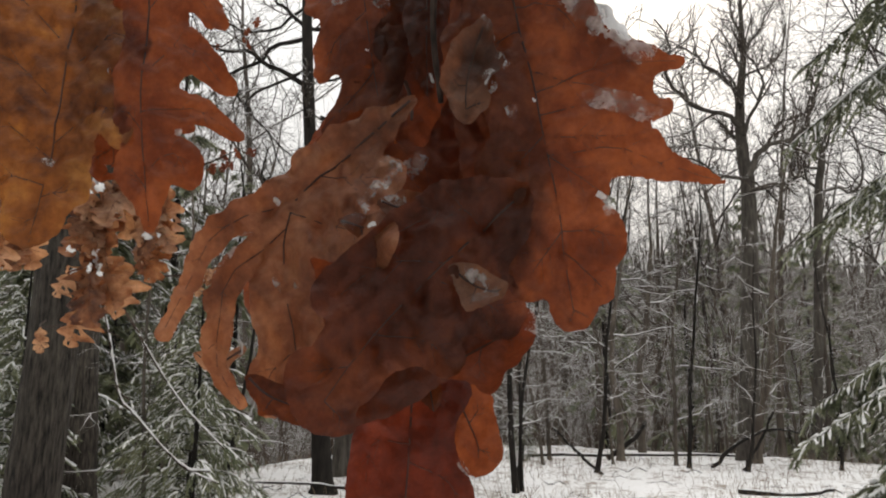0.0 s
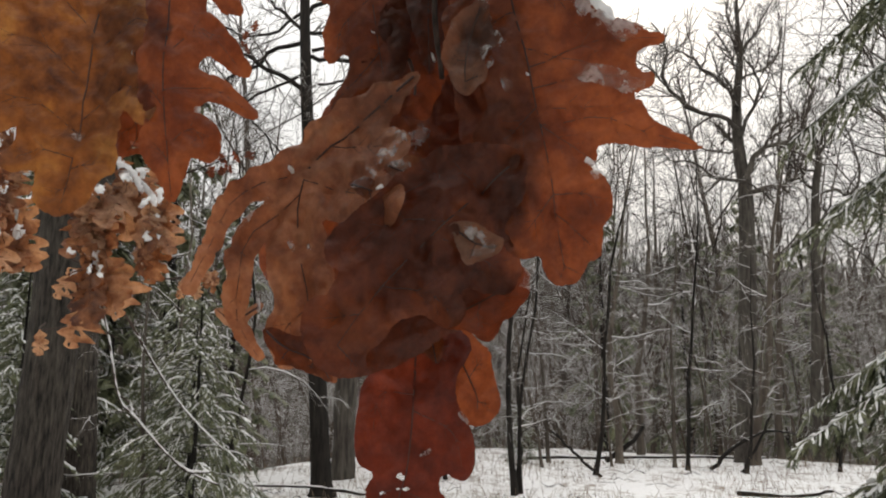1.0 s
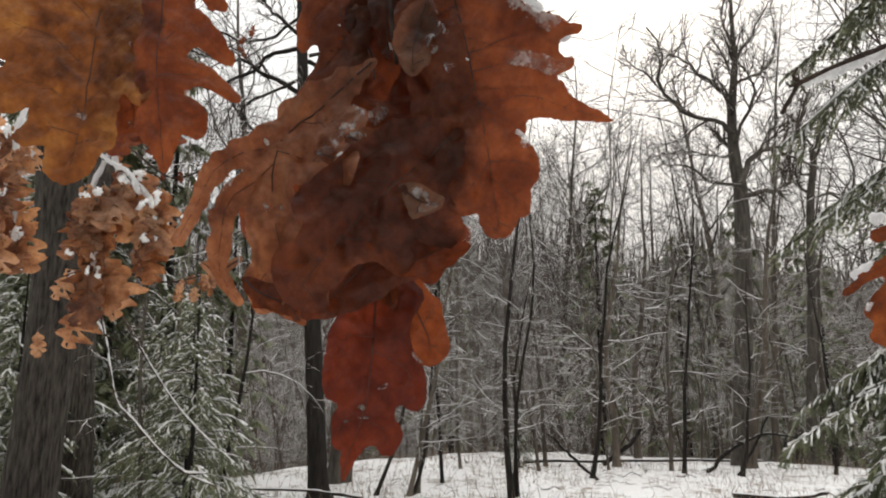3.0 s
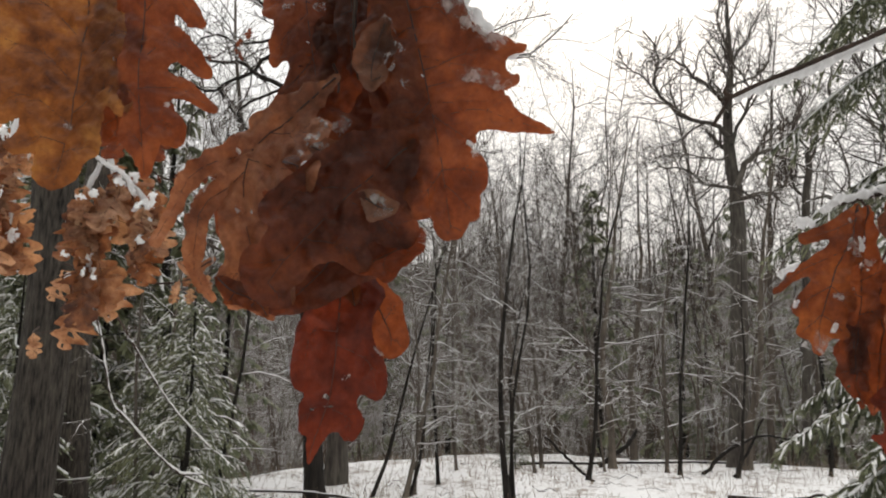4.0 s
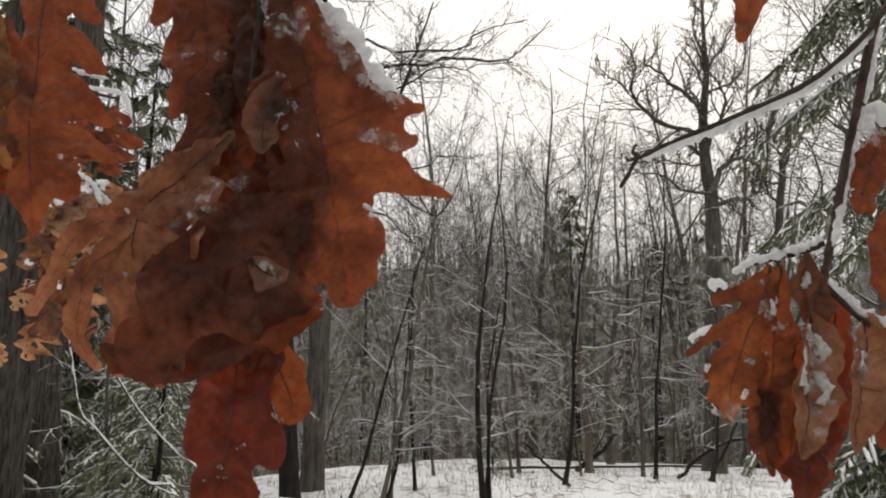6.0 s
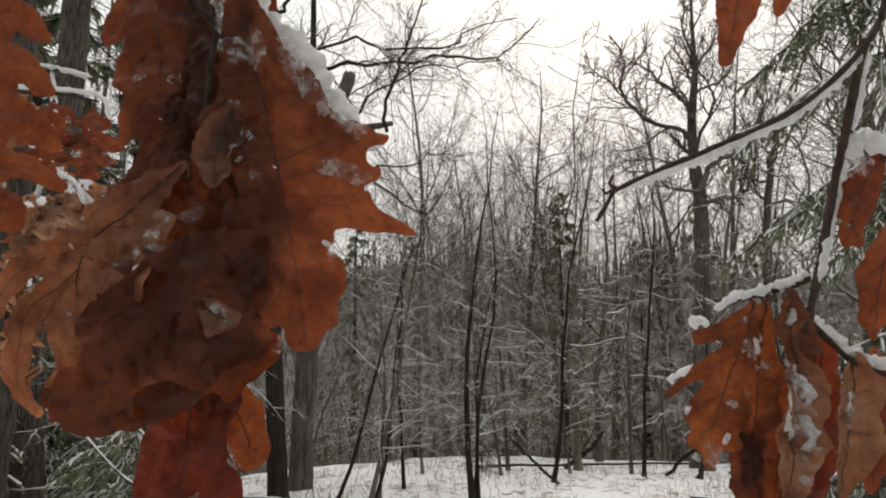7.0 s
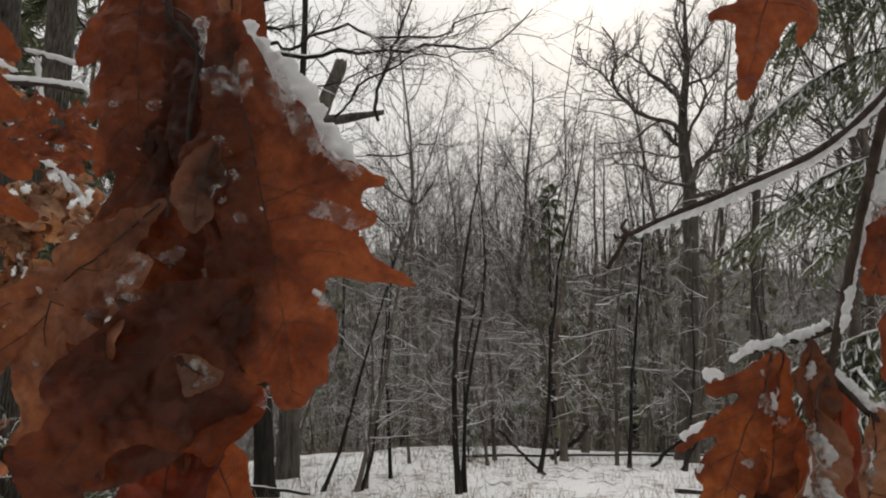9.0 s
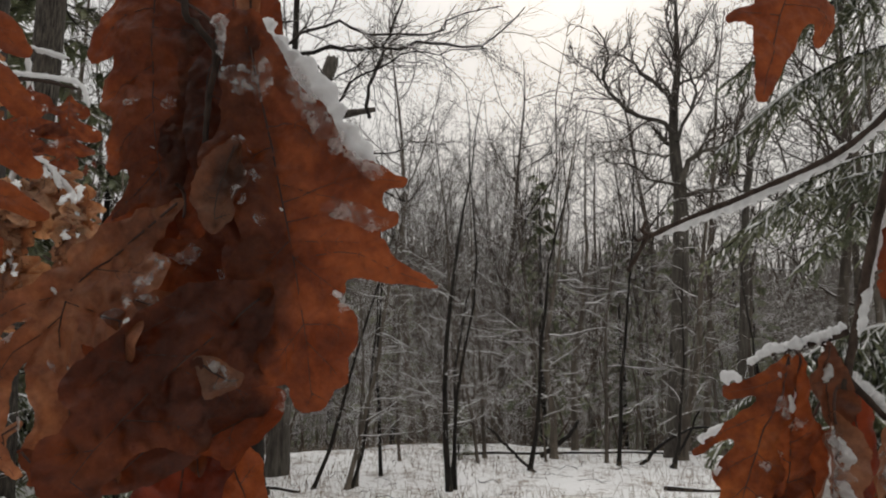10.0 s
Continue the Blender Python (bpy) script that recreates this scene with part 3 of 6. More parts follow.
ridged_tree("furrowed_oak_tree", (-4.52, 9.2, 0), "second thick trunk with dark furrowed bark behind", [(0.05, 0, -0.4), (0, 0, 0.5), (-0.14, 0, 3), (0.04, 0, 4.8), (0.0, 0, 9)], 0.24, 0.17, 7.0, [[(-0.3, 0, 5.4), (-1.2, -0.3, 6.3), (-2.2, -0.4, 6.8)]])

# thin stems round the clearing: foot, lean, height, radius
STEMS = [
    (0.99, 12.6, 0.012, 0.0, 7.6, 0.055), (1.1, 12.75, 0.03, 0.02, 7.0, 0.035), (1.03, 12.9, 0.07, 0.0, 6.2, 0.03),
    (2.82, 15.3, 0.10, 0.0, 7.5, 0.05), (4.78, 19.5, -0.03, 0.0, 10, 0.10), (4.74, 16.5, 0.07, 0.0, 7, 0.045), (4.8, 15.8, 0.02, 0.0, 8, 0.045),
    (6.75, 17.2, 0.02, 0.0, 8, 0.10), (9.3, 19.5, 0.05, 0.0, 9, 0.085), (-1.25, 12.9, 0.33, 0.0, 6.2, 0.034), (-0.69, 12.85, 0.24, 0.0, 6.5, 0.042),
    (-0.55, 13.1, 0.10, 0.0, 5, 0.03), (-0.15, 14.0, 0.05, 0.0, 6, 0.035), (3.9, 18.0, -0.12, 0.0, 9, 0.09), (-4.0, 10.5, 0.06, 0.0, 7, 0.035), (-3.0, 10.0, 0.03, 0.0, 6, 0.03),
    (-3.5, 8.6, 0.10, 0.0, 5, 0.028), (9.4, 13.3, 0.20, 0.0, 7, 0.06), (-0.62, 12.95, 0.36, 0.0, 5, 0.03), (3.4, 16.5, 0.02, 0.0, 6, 0.03), (1.9, 16.5, -0.05, 0.0, 6.5, 0.035), (5.8, 15.3, 0.25, 0.0, 5, 0.04),
    (0.2, 15.5, 0.06, 0.0, 6.5, 0.03), (2.3, 18.5, 0.03, 0.0, 9, 0.05), (8.0, 16.0, 0.12, 0.0, 6, 0.035),
]
for i, (x, y, lx, ly, h, r) in enumerate(STEMS):
    tree("sapling_tree", on_ground(x, y), "slender bare young tree with snow-lined twigs", dict(SAPLING, kids=(18, 6, 4), len=(0.22, 0.42, 0.45)) if h > 6.5 else SAPLING, 100 + i, h, r, (lx, ly, 1),
         "young trees round the clearing", BARK_DARK if i < 3 or i % 3 == 0 else BARK_FAR, TWIG_SNOWY if h < 9 else TWIG_DARK, snow=0.34)

# woods behind: a few kinds, set out again and again with their own turn and size
FAR_OAK = dict(OAK, steps=(10, 6, 3, 1), kids=(13, 9, 8), least=0.006, wander=(0.07, 0.2, 0.24, 0.25))
FAR_POLE = dict(POLE, steps=(10, 5, 3, 1), kids=(16, 8, 8), least=0.006, wander=(0.05, 0.16, 0.2, 0.22), len=(0.3, 0.5, 0.5))
KINDS = [
    tree("forest_tree", on_ground(15.5, 24), "tall bare forest tree with grey bark", FAR_OAK, 21, 15.5, 0.2, group="bare trees of the woods", trunk_mat=BARK_FAR),
    tree("forest_tree", on_ground(0.8, 27), "tall bare forest tree with grey bark", FAR_POLE, 22, 17, 0.15, group="bare trees of the woods", trunk_mat=BARK_FAR),
    tree("forest_tree", on_ground(-7.5, 17), "tall bare forest tree with grey bark", FAR_POLE, 23, 15.5, 0.12, group="bare trees of the woods", trunk_mat=BARK_FAR),
    tree("forest_tree", on_ground(4.0, 29), "tall bare forest tree with grey bark", FAR_OAK, 24, 15.5, 0.16, group="bare trees of the woods", trunk_mat=BARK_FAR),
]
UNDER = [
    tree("understory_tree", on_ground(2.2, 22), "thin understory tree with level snowy branches", SAPLING, 31, 6.5, 0.035, group="understory of the woods", trunk_mat=BARK_FAR, twig_mat=TWIG_SNOWY),
    tree("understory_tree", on_ground(-0.5, 21.5), "thin understory tree with level snowy branches", SAPLING, 32, 5.5, 0.03, group="understory of the woods", trunk_mat=BARK_FAR, twig_mat=TWIG_SNOWY),
    tree("understory_tree", on_ground(7.4, 22.5), "thin understory tree with level snowy branches", dict(SAPLING, kids=(26, 7, 4)), 33, 7.5, 0.04, group="understory of the woods", trunk_mat=BARK_FAR, twig_mat=TWIG_SNOWY),
]
place = random.Random(4)


def scatter(kinds, count, near, far, half, gap, size, taken):
    made = tries = 0
    while made < count and tries < count * 40:
        tries += 1
        a = place.uniform(-half, half)
        d = math.sqrt(place.uniform(near**2, far**2))
        x, y = d * math.sin(a), d * math.cos(a)
        if any((x - u) ** 2 + (y - v) ** 2 < (gap * (0.6 + d / 40)) ** 2 for u, v in taken):
            continue
        taken.append((x, y))
        s = place.uniform(*size)
        copy_thing(place.choice(kinds), Matrix.Translation((x, y, rise(x, y) - 0.1)) @ Matrix.Rotation(place.uniform(0, 6.28), 4, "Z") @ Matrix.Scale(s, 4))
        made += 1


TAKEN = [(7.2, 18.1), (-2.1, 12.4)]
scatter(KINDS, 32, 22, 44, 0.68, 1.0, (0.75, 1.15), TAKEN)
for k, (x, y, s) in enumerate([(2.4, 26, 0.72), (5.2, 27, 0.78), (3.3, 33, 0.9), (6.3, 31, 0.85)]):
    TAKEN.append((x, y))
    copy_thing(KINDS[1 + k % 3], Matrix.Translation(on_ground(x, y)) @ Matrix.Rotation(1.3 * k + 0.4, 4, "Z") @ Matrix.Scale(s, 4))
for k, (x, y, s) in enumerate([(9.4, 21, 1.3), (10.6, 23.5, 1.25), (11.9, 25.5, 1.4), (8.5, 23.8, 1.2), (12.8, 28.5, 1.45), (10.2, 27.0, 1.35)]):
    TAKEN.append((x, y))
    copy_thing(UNDER[k % 3], Matrix.Translation(on_ground(x, y)) @ Matrix.Rotation(1.9 * k, 4, "Z") @ Matrix.Scale(s, 4))
scatter(UNDER, 26, 20, 34, 0.64, 0.35, (0.7, 1.4), TAKEN)
# unseen bare trees added behind the path, to close the place round
scatter(KINDS, 6, 12, 45, 3.14, 3.0, (0.8, 1.1), [(x, y) for x in range(-30, 31, 2) for y in range(0, 46, 2)])


def far_woods(name, label, count, near, far, tall, thick, boughs, reach, rise_by, bough_r, mat, seed, half=0.66, sprigs=3):
    """Many leafless stems too far off to tell apart, each crooked, forked and finely branched."""
    rng = np.random.default_rng(seed)
    stems, arms = [], []
    for _ in range(count):
        a, d = rng.uniform(-half, half), math.sqrt(rng.uniform(near**2, far**2))
        x, y = d * math.sin(a), d * math.cos(a)
        h, r = rng.uniform(*tall), rng.uniform(*thick)
        p, lean = np.array([x, y, rise(x, y) - 0.3]), rng.normal(0, 0.2, 2)
        pts = [p.copy()]
        for k in range(7):
            lean = lean * 0.85 + rng.normal(0, 0.16, 2)
            p = p + np.array([lean[0], lean[1], 1.0]) * h / 7
            pts.append(p.copy())
        stems.append((pts, [r * (1 - k / 7.4) ** 0.8 for k in range(8)]))
        for _ in range(rng.integers(boughs // 2, boughs + 1)):
            s = rng.uniform(0.12, 0.99) * 7
            k = min(int(s), 6)
            q = pts[k] + (pts[k + 1] - pts[k]) * (s - k)
            t = rng.uniform(0, 6.28)
            ln = rng.uniform(*reach) * (1.15 - 0.09 * s)
            up = rng.normal(rise_by, 0.35)
            e = np.array([math.cos(t), math.sin(t), up]) * ln
            m = q + e * 0.5 + rng.normal(0, 0.14, 3) * ln
            arms.append(([q, m, q + e], [bough_r * 1.5, bough_r, bough_r * 0.5]))
            for _ in range(sprigs):
                b = q + (m - q) * 2 * rng.uniform(0.15, 0.5) if rng.random() < 0.5 else m + (q + e - m) * rng.uniform(0.1, 0.9)
                g = (e * 0.6 + rng.normal(0, 0.55, 3) * ln) * rng.uniform(0.25, 0.55)
                arms.append(([b, b + g * 0.5 + rng.normal(0, 0.05, 3) * ln, b + g], [bough_r * 0.75, bough_r * 0.55, bough_r * 0.3]))
    tagged(mesh_object(name, *joined([tubes(stems, 5), tubes(arms, 3)]), mat), label, "woods", kind="stuff")


far_woods("far_woods", "distant leafless woods, grey-brown stems crowded together", 240, 42, 80, (14, 26), (0.045, 0.12), 36, (1.8, 5.0), 0.45, 0.018, TWIG_SNOWY, 61, sprigs=3)
far_woods("thicket", "leafless thicket behind the crest, twigs lined with snow", 110, 21, 40, (3.5, 8.5), (0.018, 0.04), 26, (0.9, 2.2), 0.08, 0.0065, TWIG_SNOWY, 62, 0.64, 4)
far_woods("thicket", "grey-brown leafless brush filling the woods", 120, 26, 52, (5, 11), (0.025, 0.07), 24, (1.0, 2.6), 0.35, 0.009, TWIG_SNOWY, 63, sprigs=4)
far_woods("thicket", "thin leafless brush with fine snow-dusted twigs", 160, 23, 42, (6, 13), (0.012, 0.032), 32, (1.0, 3.0), 0.35, 0.0065, TWIG_SNOWY, 64, sprigs=4)

# ---------- hemlocks ----------


def bough(rng, start, end, sag, spray, wood, needles, snow, twig=0.35, gap=0.06, size=0.026, thick=0.55):
    """One drooping evergreen bough with side sprays of needles and snow lying along it."""
    start, end = Vector(start), Vector(end)
    mid = start.lerp(end, 0.55) + Vector((0, 0, sag))
    main = smooth_path([start, mid, end], 10)
    length = (end - start).length
    wood.append((main[::2], [0.004 + 0.012 * length * 0.35 * (1 - i / 10) for i in range(0, 11, 2)]))
    heading = (end - start).normalized()
    flat = heading.cross(UP)
    flat.normalize()
    lines = [(main[3:], 1.0)]
    k = max(4, int(length / spray))
    for j in range(k):
        f = 0.18 + 0.8 * (j + rng.uniform(-0.7, 0.7)) / k
        f = min(0.98, max(0.15, f))
        s = f * 10
        i = min(int(s), 9)
        q = Vector(main[i]).lerp(Vector(main[i + 1]), s - i)
        tl = twig * length**0.5 * (1.15 - f) * rng.uniform(0.6, 1.2)
        d = (heading * rng.uniform(0.5, 0.9) + flat * (1 if j % 2 else -1) * rng.uniform(0.15, 1.0) + UP * rng.uniform(-0.45, 0.1)).normalized()
        tip = q + d * tl - UP * tl * rng.uniform(0.25, 0.9)
        line = smooth_path([q, q.lerp(tip, 0.5) + UP * tl * 0.12, tip], 4)
        wood.append((line[::2], [0.004, 0.003, 0.0015]))
        lines.append((line, 0.8))
        if tl > 0.22:
            for m in (0.35, 0.6, 0.8):
                b = Vector(line[int(m * 4)])
                e = b + (d * 0.6 + flat * rng.uniform(-0.9, 0.9) - UP * rng.uniform(0.3, 0.8)) * tl * 0.4
                sub = smooth_path([b, b.lerp(e, 0.5) + UP * 0.015, e], 3)
                lines.append((sub, 0.6))
    for line, amount in lines:
        p = np.asarray(line)
        total = np.linalg.norm(np.diff(p, axis=0), axis=1).sum()
        n = max(4, int(total / gap * 16 * amount))
        for _ in range(n):
            s = rng.uniform(0, len(p) - 1.001)
            i = int(s)
            a = p[i] + (p[i + 1] - p[i]) * (s - i)
            t = p[i + 1] - p[i]
            t = t / (np.linalg.norm(t) + 1e-9)
            w = np.cross(t, [0, 0, 1.0])
            w /= np.linalg.norm(w) + 1e-9
            d = t * rng.uniform(0.3, 1.0) + w * rng.choice([-1, 1]) * rng.uniform(0.4, 1.0) + np.array([0, 0, rng.uniform(-0.8, 0.15)])
            d *= size * rng.uniform(0.7, 1.3) / np.linalg.norm(d)
            o = np.cross(d, [0.2, 0.1, 1.0])
            o *= 0.2 * size / (np.linalg.norm(o) + 1e-9)
            needles.append((a - o, a + o, a + d))
        if snow is not None:
            m = len(p)
            keep = rng.uniform(0.55, 1.0)
            lift = p.copy()
            lift[:, 2] += 0.005
            r = 0.0085 * thick * (0.6 + amount * 0.8) * (0.15 + 1.8 * rng.random(m) ** 1.5)
            r[-1] *= 0.15
            r[0] *= 0.5
            if rng.random() < thick:
                snow.append((lift[: max(3, int(m * keep))], r[: max(3, int(m * keep))]))


def needle_mesh(name, needles, parent):
    v = np.array(needles).reshape(-1, 3)
    q = np.arange(len(v)).reshape(-1, 3)
    return mesh_object(name, v, q, NEEDLE, parent, smooth=False)


def hemlock(at, label, height, reach, seed, group="", boughs=44, low=0.08, spray=0.075, gap=0.065, size=0.042, thick=0.9):
    rng = np.random.default_rng(seed)
    ob = thing("hemlock_tree", at, label, "tree", group)
    wood, needles, snow = [], [], []
    turn = 0
    for j in range(boughs):
        f = low + (0.97 - low) * (j / boughs) ** 0.9
        z = f * height
        turn += 2.4 + rng.normal(0, 0.3)
        ln = reach * (1 - f) ** 0.75 * rng.uniform(0.75, 1.15) + 0.12
        a = Vector((0, 0, z))
        e = a + Vector((math.cos(turn) * ln, math.sin(turn) * ln, -0.28 * ln + 0.25 * f * ln))
        bough(rng, a, e, 0.16 * ln, spray, wood, needles, snow, 0.4, gap, size, thick)
    trunk = smooth_path([(0, 0, -0.2), (0.02, 0.01, height * 0.5), (0, 0, height)], 8)
    mesh_object("trunk", *tubes([(trunk, [0.012 * height * (1.05 - i / 8) + 0.004 for i in range(9)])], 8), BARK_DARK, ob)
    tagged(mesh_object("bough_wood", *tubes(wood, 3), BARK_DARK, ob), kind="stuff")
    tagged(needle_mesh("foliage", needles, ob), "dark green drooping needle sprays", kind="stuff")
    tagged(mesh_object("snow", *tubes(snow, 3), SNOW_BOUGH, ob), "wet snow lying along the boughs", kind="stuff")
    return ob


H1 = hemlock(on_ground(-2.85, 8.3), "young hemlock laden with fresh snow", 2.75, 1.0, 51, "young hemlocks")
H2 = hemlock(on_ground(-5.0, 8.6), "young hemlock laden with fresh snow", 3.2, 1.0, 52, "young hemlocks")
for x, y, s, a in [(-5.9, 10.5, 1.5, 2.0), (-4.3, 11.5, 1.2, 3.3), (-3.4, 9.8, 0.9, 5.0), (-6.2, 7.7, 1.2, 0.4), (1.6, 17.8, 0.5, 0.7), (10.5, 17.5, 1.2, 2.2), (-7.2, 13.0, 2.4, 4.1), (-6.3, 13.6, 2.1, 1.1)]:
    copy_thing(H1 if s < 1.3 else H2, Matrix.Translation(on_ground(x, y)) @ Matrix.Rotation(a, 4, "Z") @ Matrix.Scale(s, 4))
# evergreens in the depth of the woods
H3 = hemlock(on_ground(-2.5, 31), "tall hemlock among the bare trees, thinly snowed", 11, 2.3, 53, "hemlocks in the woods", 40, 0.12, 0.42, 0.8, 0.30, 0.3)
deep = random.Random(17)
SPOTS = [(-9.2, 16.0), (-6.5, 17.0), (11.0, 27.5), (13.6, 31.0), (12.2, 35.0), (16.2, 34.0), (9.8, 31.5)]
for k in range(11):
    a, d = deep.uniform(-0.62, 0.62), deep.uniform(25, 58)
    SPOTS.append((d * math.sin(a), d * math.cos(a)))
for x, y in SPOTS:
    copy_thing(H3, Matrix.Translation(on_ground(x, y)) @ Matrix.Rotation(deep.uniform(0, 6.28), 4, "Z") @ Matrix.Scale(deep.uniform(0.45, 1.05), 4))
for x, y, s, a in [(-6.2, 12.5, 1.0, 0.6), (-7.8, 14.0, 1.1, 2.0), (-5.6, 14.5, 0.85, 3.5), (-4.6, 15.5, 0.6, 5.0)]:
    copy_thing(H3, Matrix.Translation(on_ground(x, y)) @ Matrix.Rotation(a, 4, "Z") @ Matrix.Scale(s, 4))
# unseen evergreens added behind the path, to hold light off the leaf fronts
for x, y, s, a in [(-6.5, -5.0, 1.0, 5.1), (-3.4, -6.4, 1.05, 0.9), (6.4, -5.6, 1.0, 3.6), (-7.2, 0.6, 0.9, 1.2), (7.6, 0.8, 0.9, 2.6), (2.8, -9.0, 1.1, 4.4)]:
    copy_thing(H3, Matrix.Translation(on_ground(x, y)) @ Matrix.Rotation(a, 4, "Z") @ Matrix.Scale(s, 4))
for x, y, s, a in [(-2.3, -4.0, 3.2, 2), (3.6, -6.5, 3.4, 3)]:
    copy_thing(H2, Matrix.Translation(on_ground(x, y)) @ Matrix.Rotation(a, 4, "Z") @ Matrix.Scale(s, 4))


def big_hemlock():
    """The old hemlock whose boughs reach in from the side."""
    rng = np.random.default_rng(77)
    ob = thing("old_hemlock_tree", on_ground(5.2, 6.2), "old hemlock with long snow-lined drooping boughs", "tree")
    wood, needles, snow = [], [], []
    for tip, z in [((2.62, 5.5, 4.05), 5.6), ((2.95, 5.2, 4.35), 6.0), ((2.5, 5.6, 3.45), 5.0), ((2.37, 5.5, 2.6), 3.7), ((2.75, 5.9, 2.85), 3.9), ((2.9, 5.1, 2.5), 3.4),
                   ((2.36, 5.5, 1.2), 2.0), ((2.6, 5.8, 1.45), 2.3), ((2.8, 5.2, 1.1), 1.9), ((2.55, 5.3, 0.8), 1.4), ((3.1, 5.6, 0.7), 1.2), ((2.8, 6.2, 0.55), 1.0), ((3.2, 5.0, 4.9), 6.5)]:
        bough(rng, (0, 0, z), Vector(tip) - ob.location, 0.25, 0.065 if z > 2.4 else 0.04, wood, needles, snow, 0.38, 0.08 if z > 2.4 else 0.042, 0.046, 0.7 if z > 2.4 else 1.0)
    for j in range(8):
        t = rng.uniform(-1.5, 1.5)
        z = rng.uniform(1.0, 9)
        bough(rng, (0, 0, z), (2.4 * math.cos(t), 2.4 * math.sin(t), z - 1.0), 0.25, 0.12, wood, needles, snow, 0.36, 0.09, 0.03)
    trunk = smooth_path([(0, 0, -0.3), (0.05, 0, 5), (0, 0.1, 11)], 12)
    mesh_object("trunk", *tubes([(trunk, [0.24 - 0.017 * i for i in range(13)])], 14), BARK, ob)
    tagged(mesh_object("bough_wood", *tubes(wood, 3), BARK_DARK, ob), kind="stuff")
    tagged(needle_mesh("foliage", needles, ob), "dark green drooping needle sprays", kind="stuff")
    tagged(mesh_object("snow", *tubes(snow, 3), SNOW_BOUGH, ob), "wet snow lying along the boughs", kind="stuff")


big_hemlock()

# ---------- fallen wood and stalks on the snow ----------


def log(points, r0, r1, seed, label):
    pts = [Vector((x, y, rise(x, y) + h)) for x, y, h in points]
    at = pts[0].copy()
    p = smooth_path([q - at for q in pts], 16)
    rng = np.random.default_rng(seed)
    p[1:] += np.cumsum(rng.normal(0, 1, (16, 3)), 0) * 0.012 * np.linalg.norm(p[-1]) * np.array([1, 1, 0.25])
    ob = thing("fallen_branch", at, label, "branch", "fallen wood")
    rad = [r0 + (r1 - r0) * i / 16 for i in range(17)]
    v, q = lumpy(p, rad, 8, seed, 0.25, 6.0)
    mesh_object("wood", v, q, BARK_DARK, ob)
    if abs(p[-1][2] - p[0][2]) > 0.3:
        return
    up = p.copy()
    up[:, 2] += np.array(rad) * 0.75
    v, q = lumpy(up, [r * 0.8 for r in rad], 8, seed + 1, 0.5, 5.0, 0.6)
    mesh_object("snow", v, q, SNOW_BOUGH, ob, "strip of snow along the top")


log([(1.6, 18.6, 0.05), (4.0, 18.3, 0.08), (7.5, 18.4, 0.05)], 0.045, 0.025, 1, "long snow-topped branch lying along the crest")
log([(5.4, 16.2, 0.0), (6.3, 16.4, 0.55), (7.0, 16.5, 0.75), (7.8, 16.8, 0.6)], 0.045, 0.02, 2, "dead branch propped up out of the snow")
log([(5.75, 15.4, 0.0), (6.0, 15.5, 0.5), (6.5, 15.5, 1.2)], 0.04, 0.02, 3, "dead stick standing slantwise in the snow")
log([(2.9, 15.1, 0.0), (2.4, 15.6, 0.4), (2.0, 15.9, 0.8)], 0.035, 0.025, 4, "dead stick standing slantwise in the snow")
log([(4.6, 12.6, 0.03), (5.3, 12.2, 0.05), (6.2, 12.5, 0.12)], 0.05, 0.03, 5, "short dark branch half sunk in snow")
log([(-1.4, 12.3, 0.05), (-2.4, 12.0, 0.15), (-3.3, 12.2, 0.1)], 0.03, 0.015, 6, "thin branch lying beside the dark tree")
log([(3.6, 18.0, 0.05), (4.3, 18.3, 0.5), (4.8, 18.6, 0.9)], 0.06, 0.05, 7, "broken pole leaning among the stems")


def stalks():
    rng = np.random.default_rng(12)
    paths = []
    for _ in range(7500):
        d, a = rng.uniform(9, 21), rng.uniform(-0.62, 0.62)
        x, y = d * math.sin(a), d * math.cos(a)
        if noise.noise(Vector((x * 0.5, y * 0.5, 9))) < -0.15:
            continue
        h = rng.uniform(0.04, 0.22) * (2.2 if rng.random() < 0.1 else 1)
        b = np.array([x, y, rise(x, y) - 0.03])
        t = np.array([rng.normal(0, 0.35) * h, rng.normal(0, 0.35) * h, h])
        paths.append(([b, b + t * 0.55 + [0, 0, 0.02], b + t], [0.004, 0.003, 0.0015]))
    tagged(mesh_object("dry_stalks", *tubes(paths, 3), STALK), "dry stalks and twigs poking through snow", "undergrowth", kind="stuff")


def twig_litter():
    """Fallen twigs lying half sunk in the snow."""
    rng = np.random.default_rng(31)
    paths = []
    for _ in range(240):
        d, a = rng.uniform(9, 21), rng.uniform(-0.6, 0.6)
        x, y = d * math.sin(a), d * math.cos(a)
        t, ln = rng.uniform(0, 6.28), rng.uniform(0.12, 0.6)
        pts = []
        for k in range(4):
            u, v = x + math.cos(t) * ln * k / 3, y + math.sin(t) * ln * k / 3
            pts.append([u + rng.normal(0, 0.02), v + rng.normal(0, 0.02), rise(u, v) + 0.012 + abs(rng.normal(0, 0.05)) * (k % 2)])
        r = rng.uniform(0.003, 0.008)
        paths.append((pts, [r, r * 0.9, r * 0.7, r * 0.4]))
    tagged(mesh_object("twig_litter", *tubes(paths, 4), BARK_DARK), "dark fallen twigs scattered over the snow", "twigs", kind="stuff")


stalks()
twig_litter()

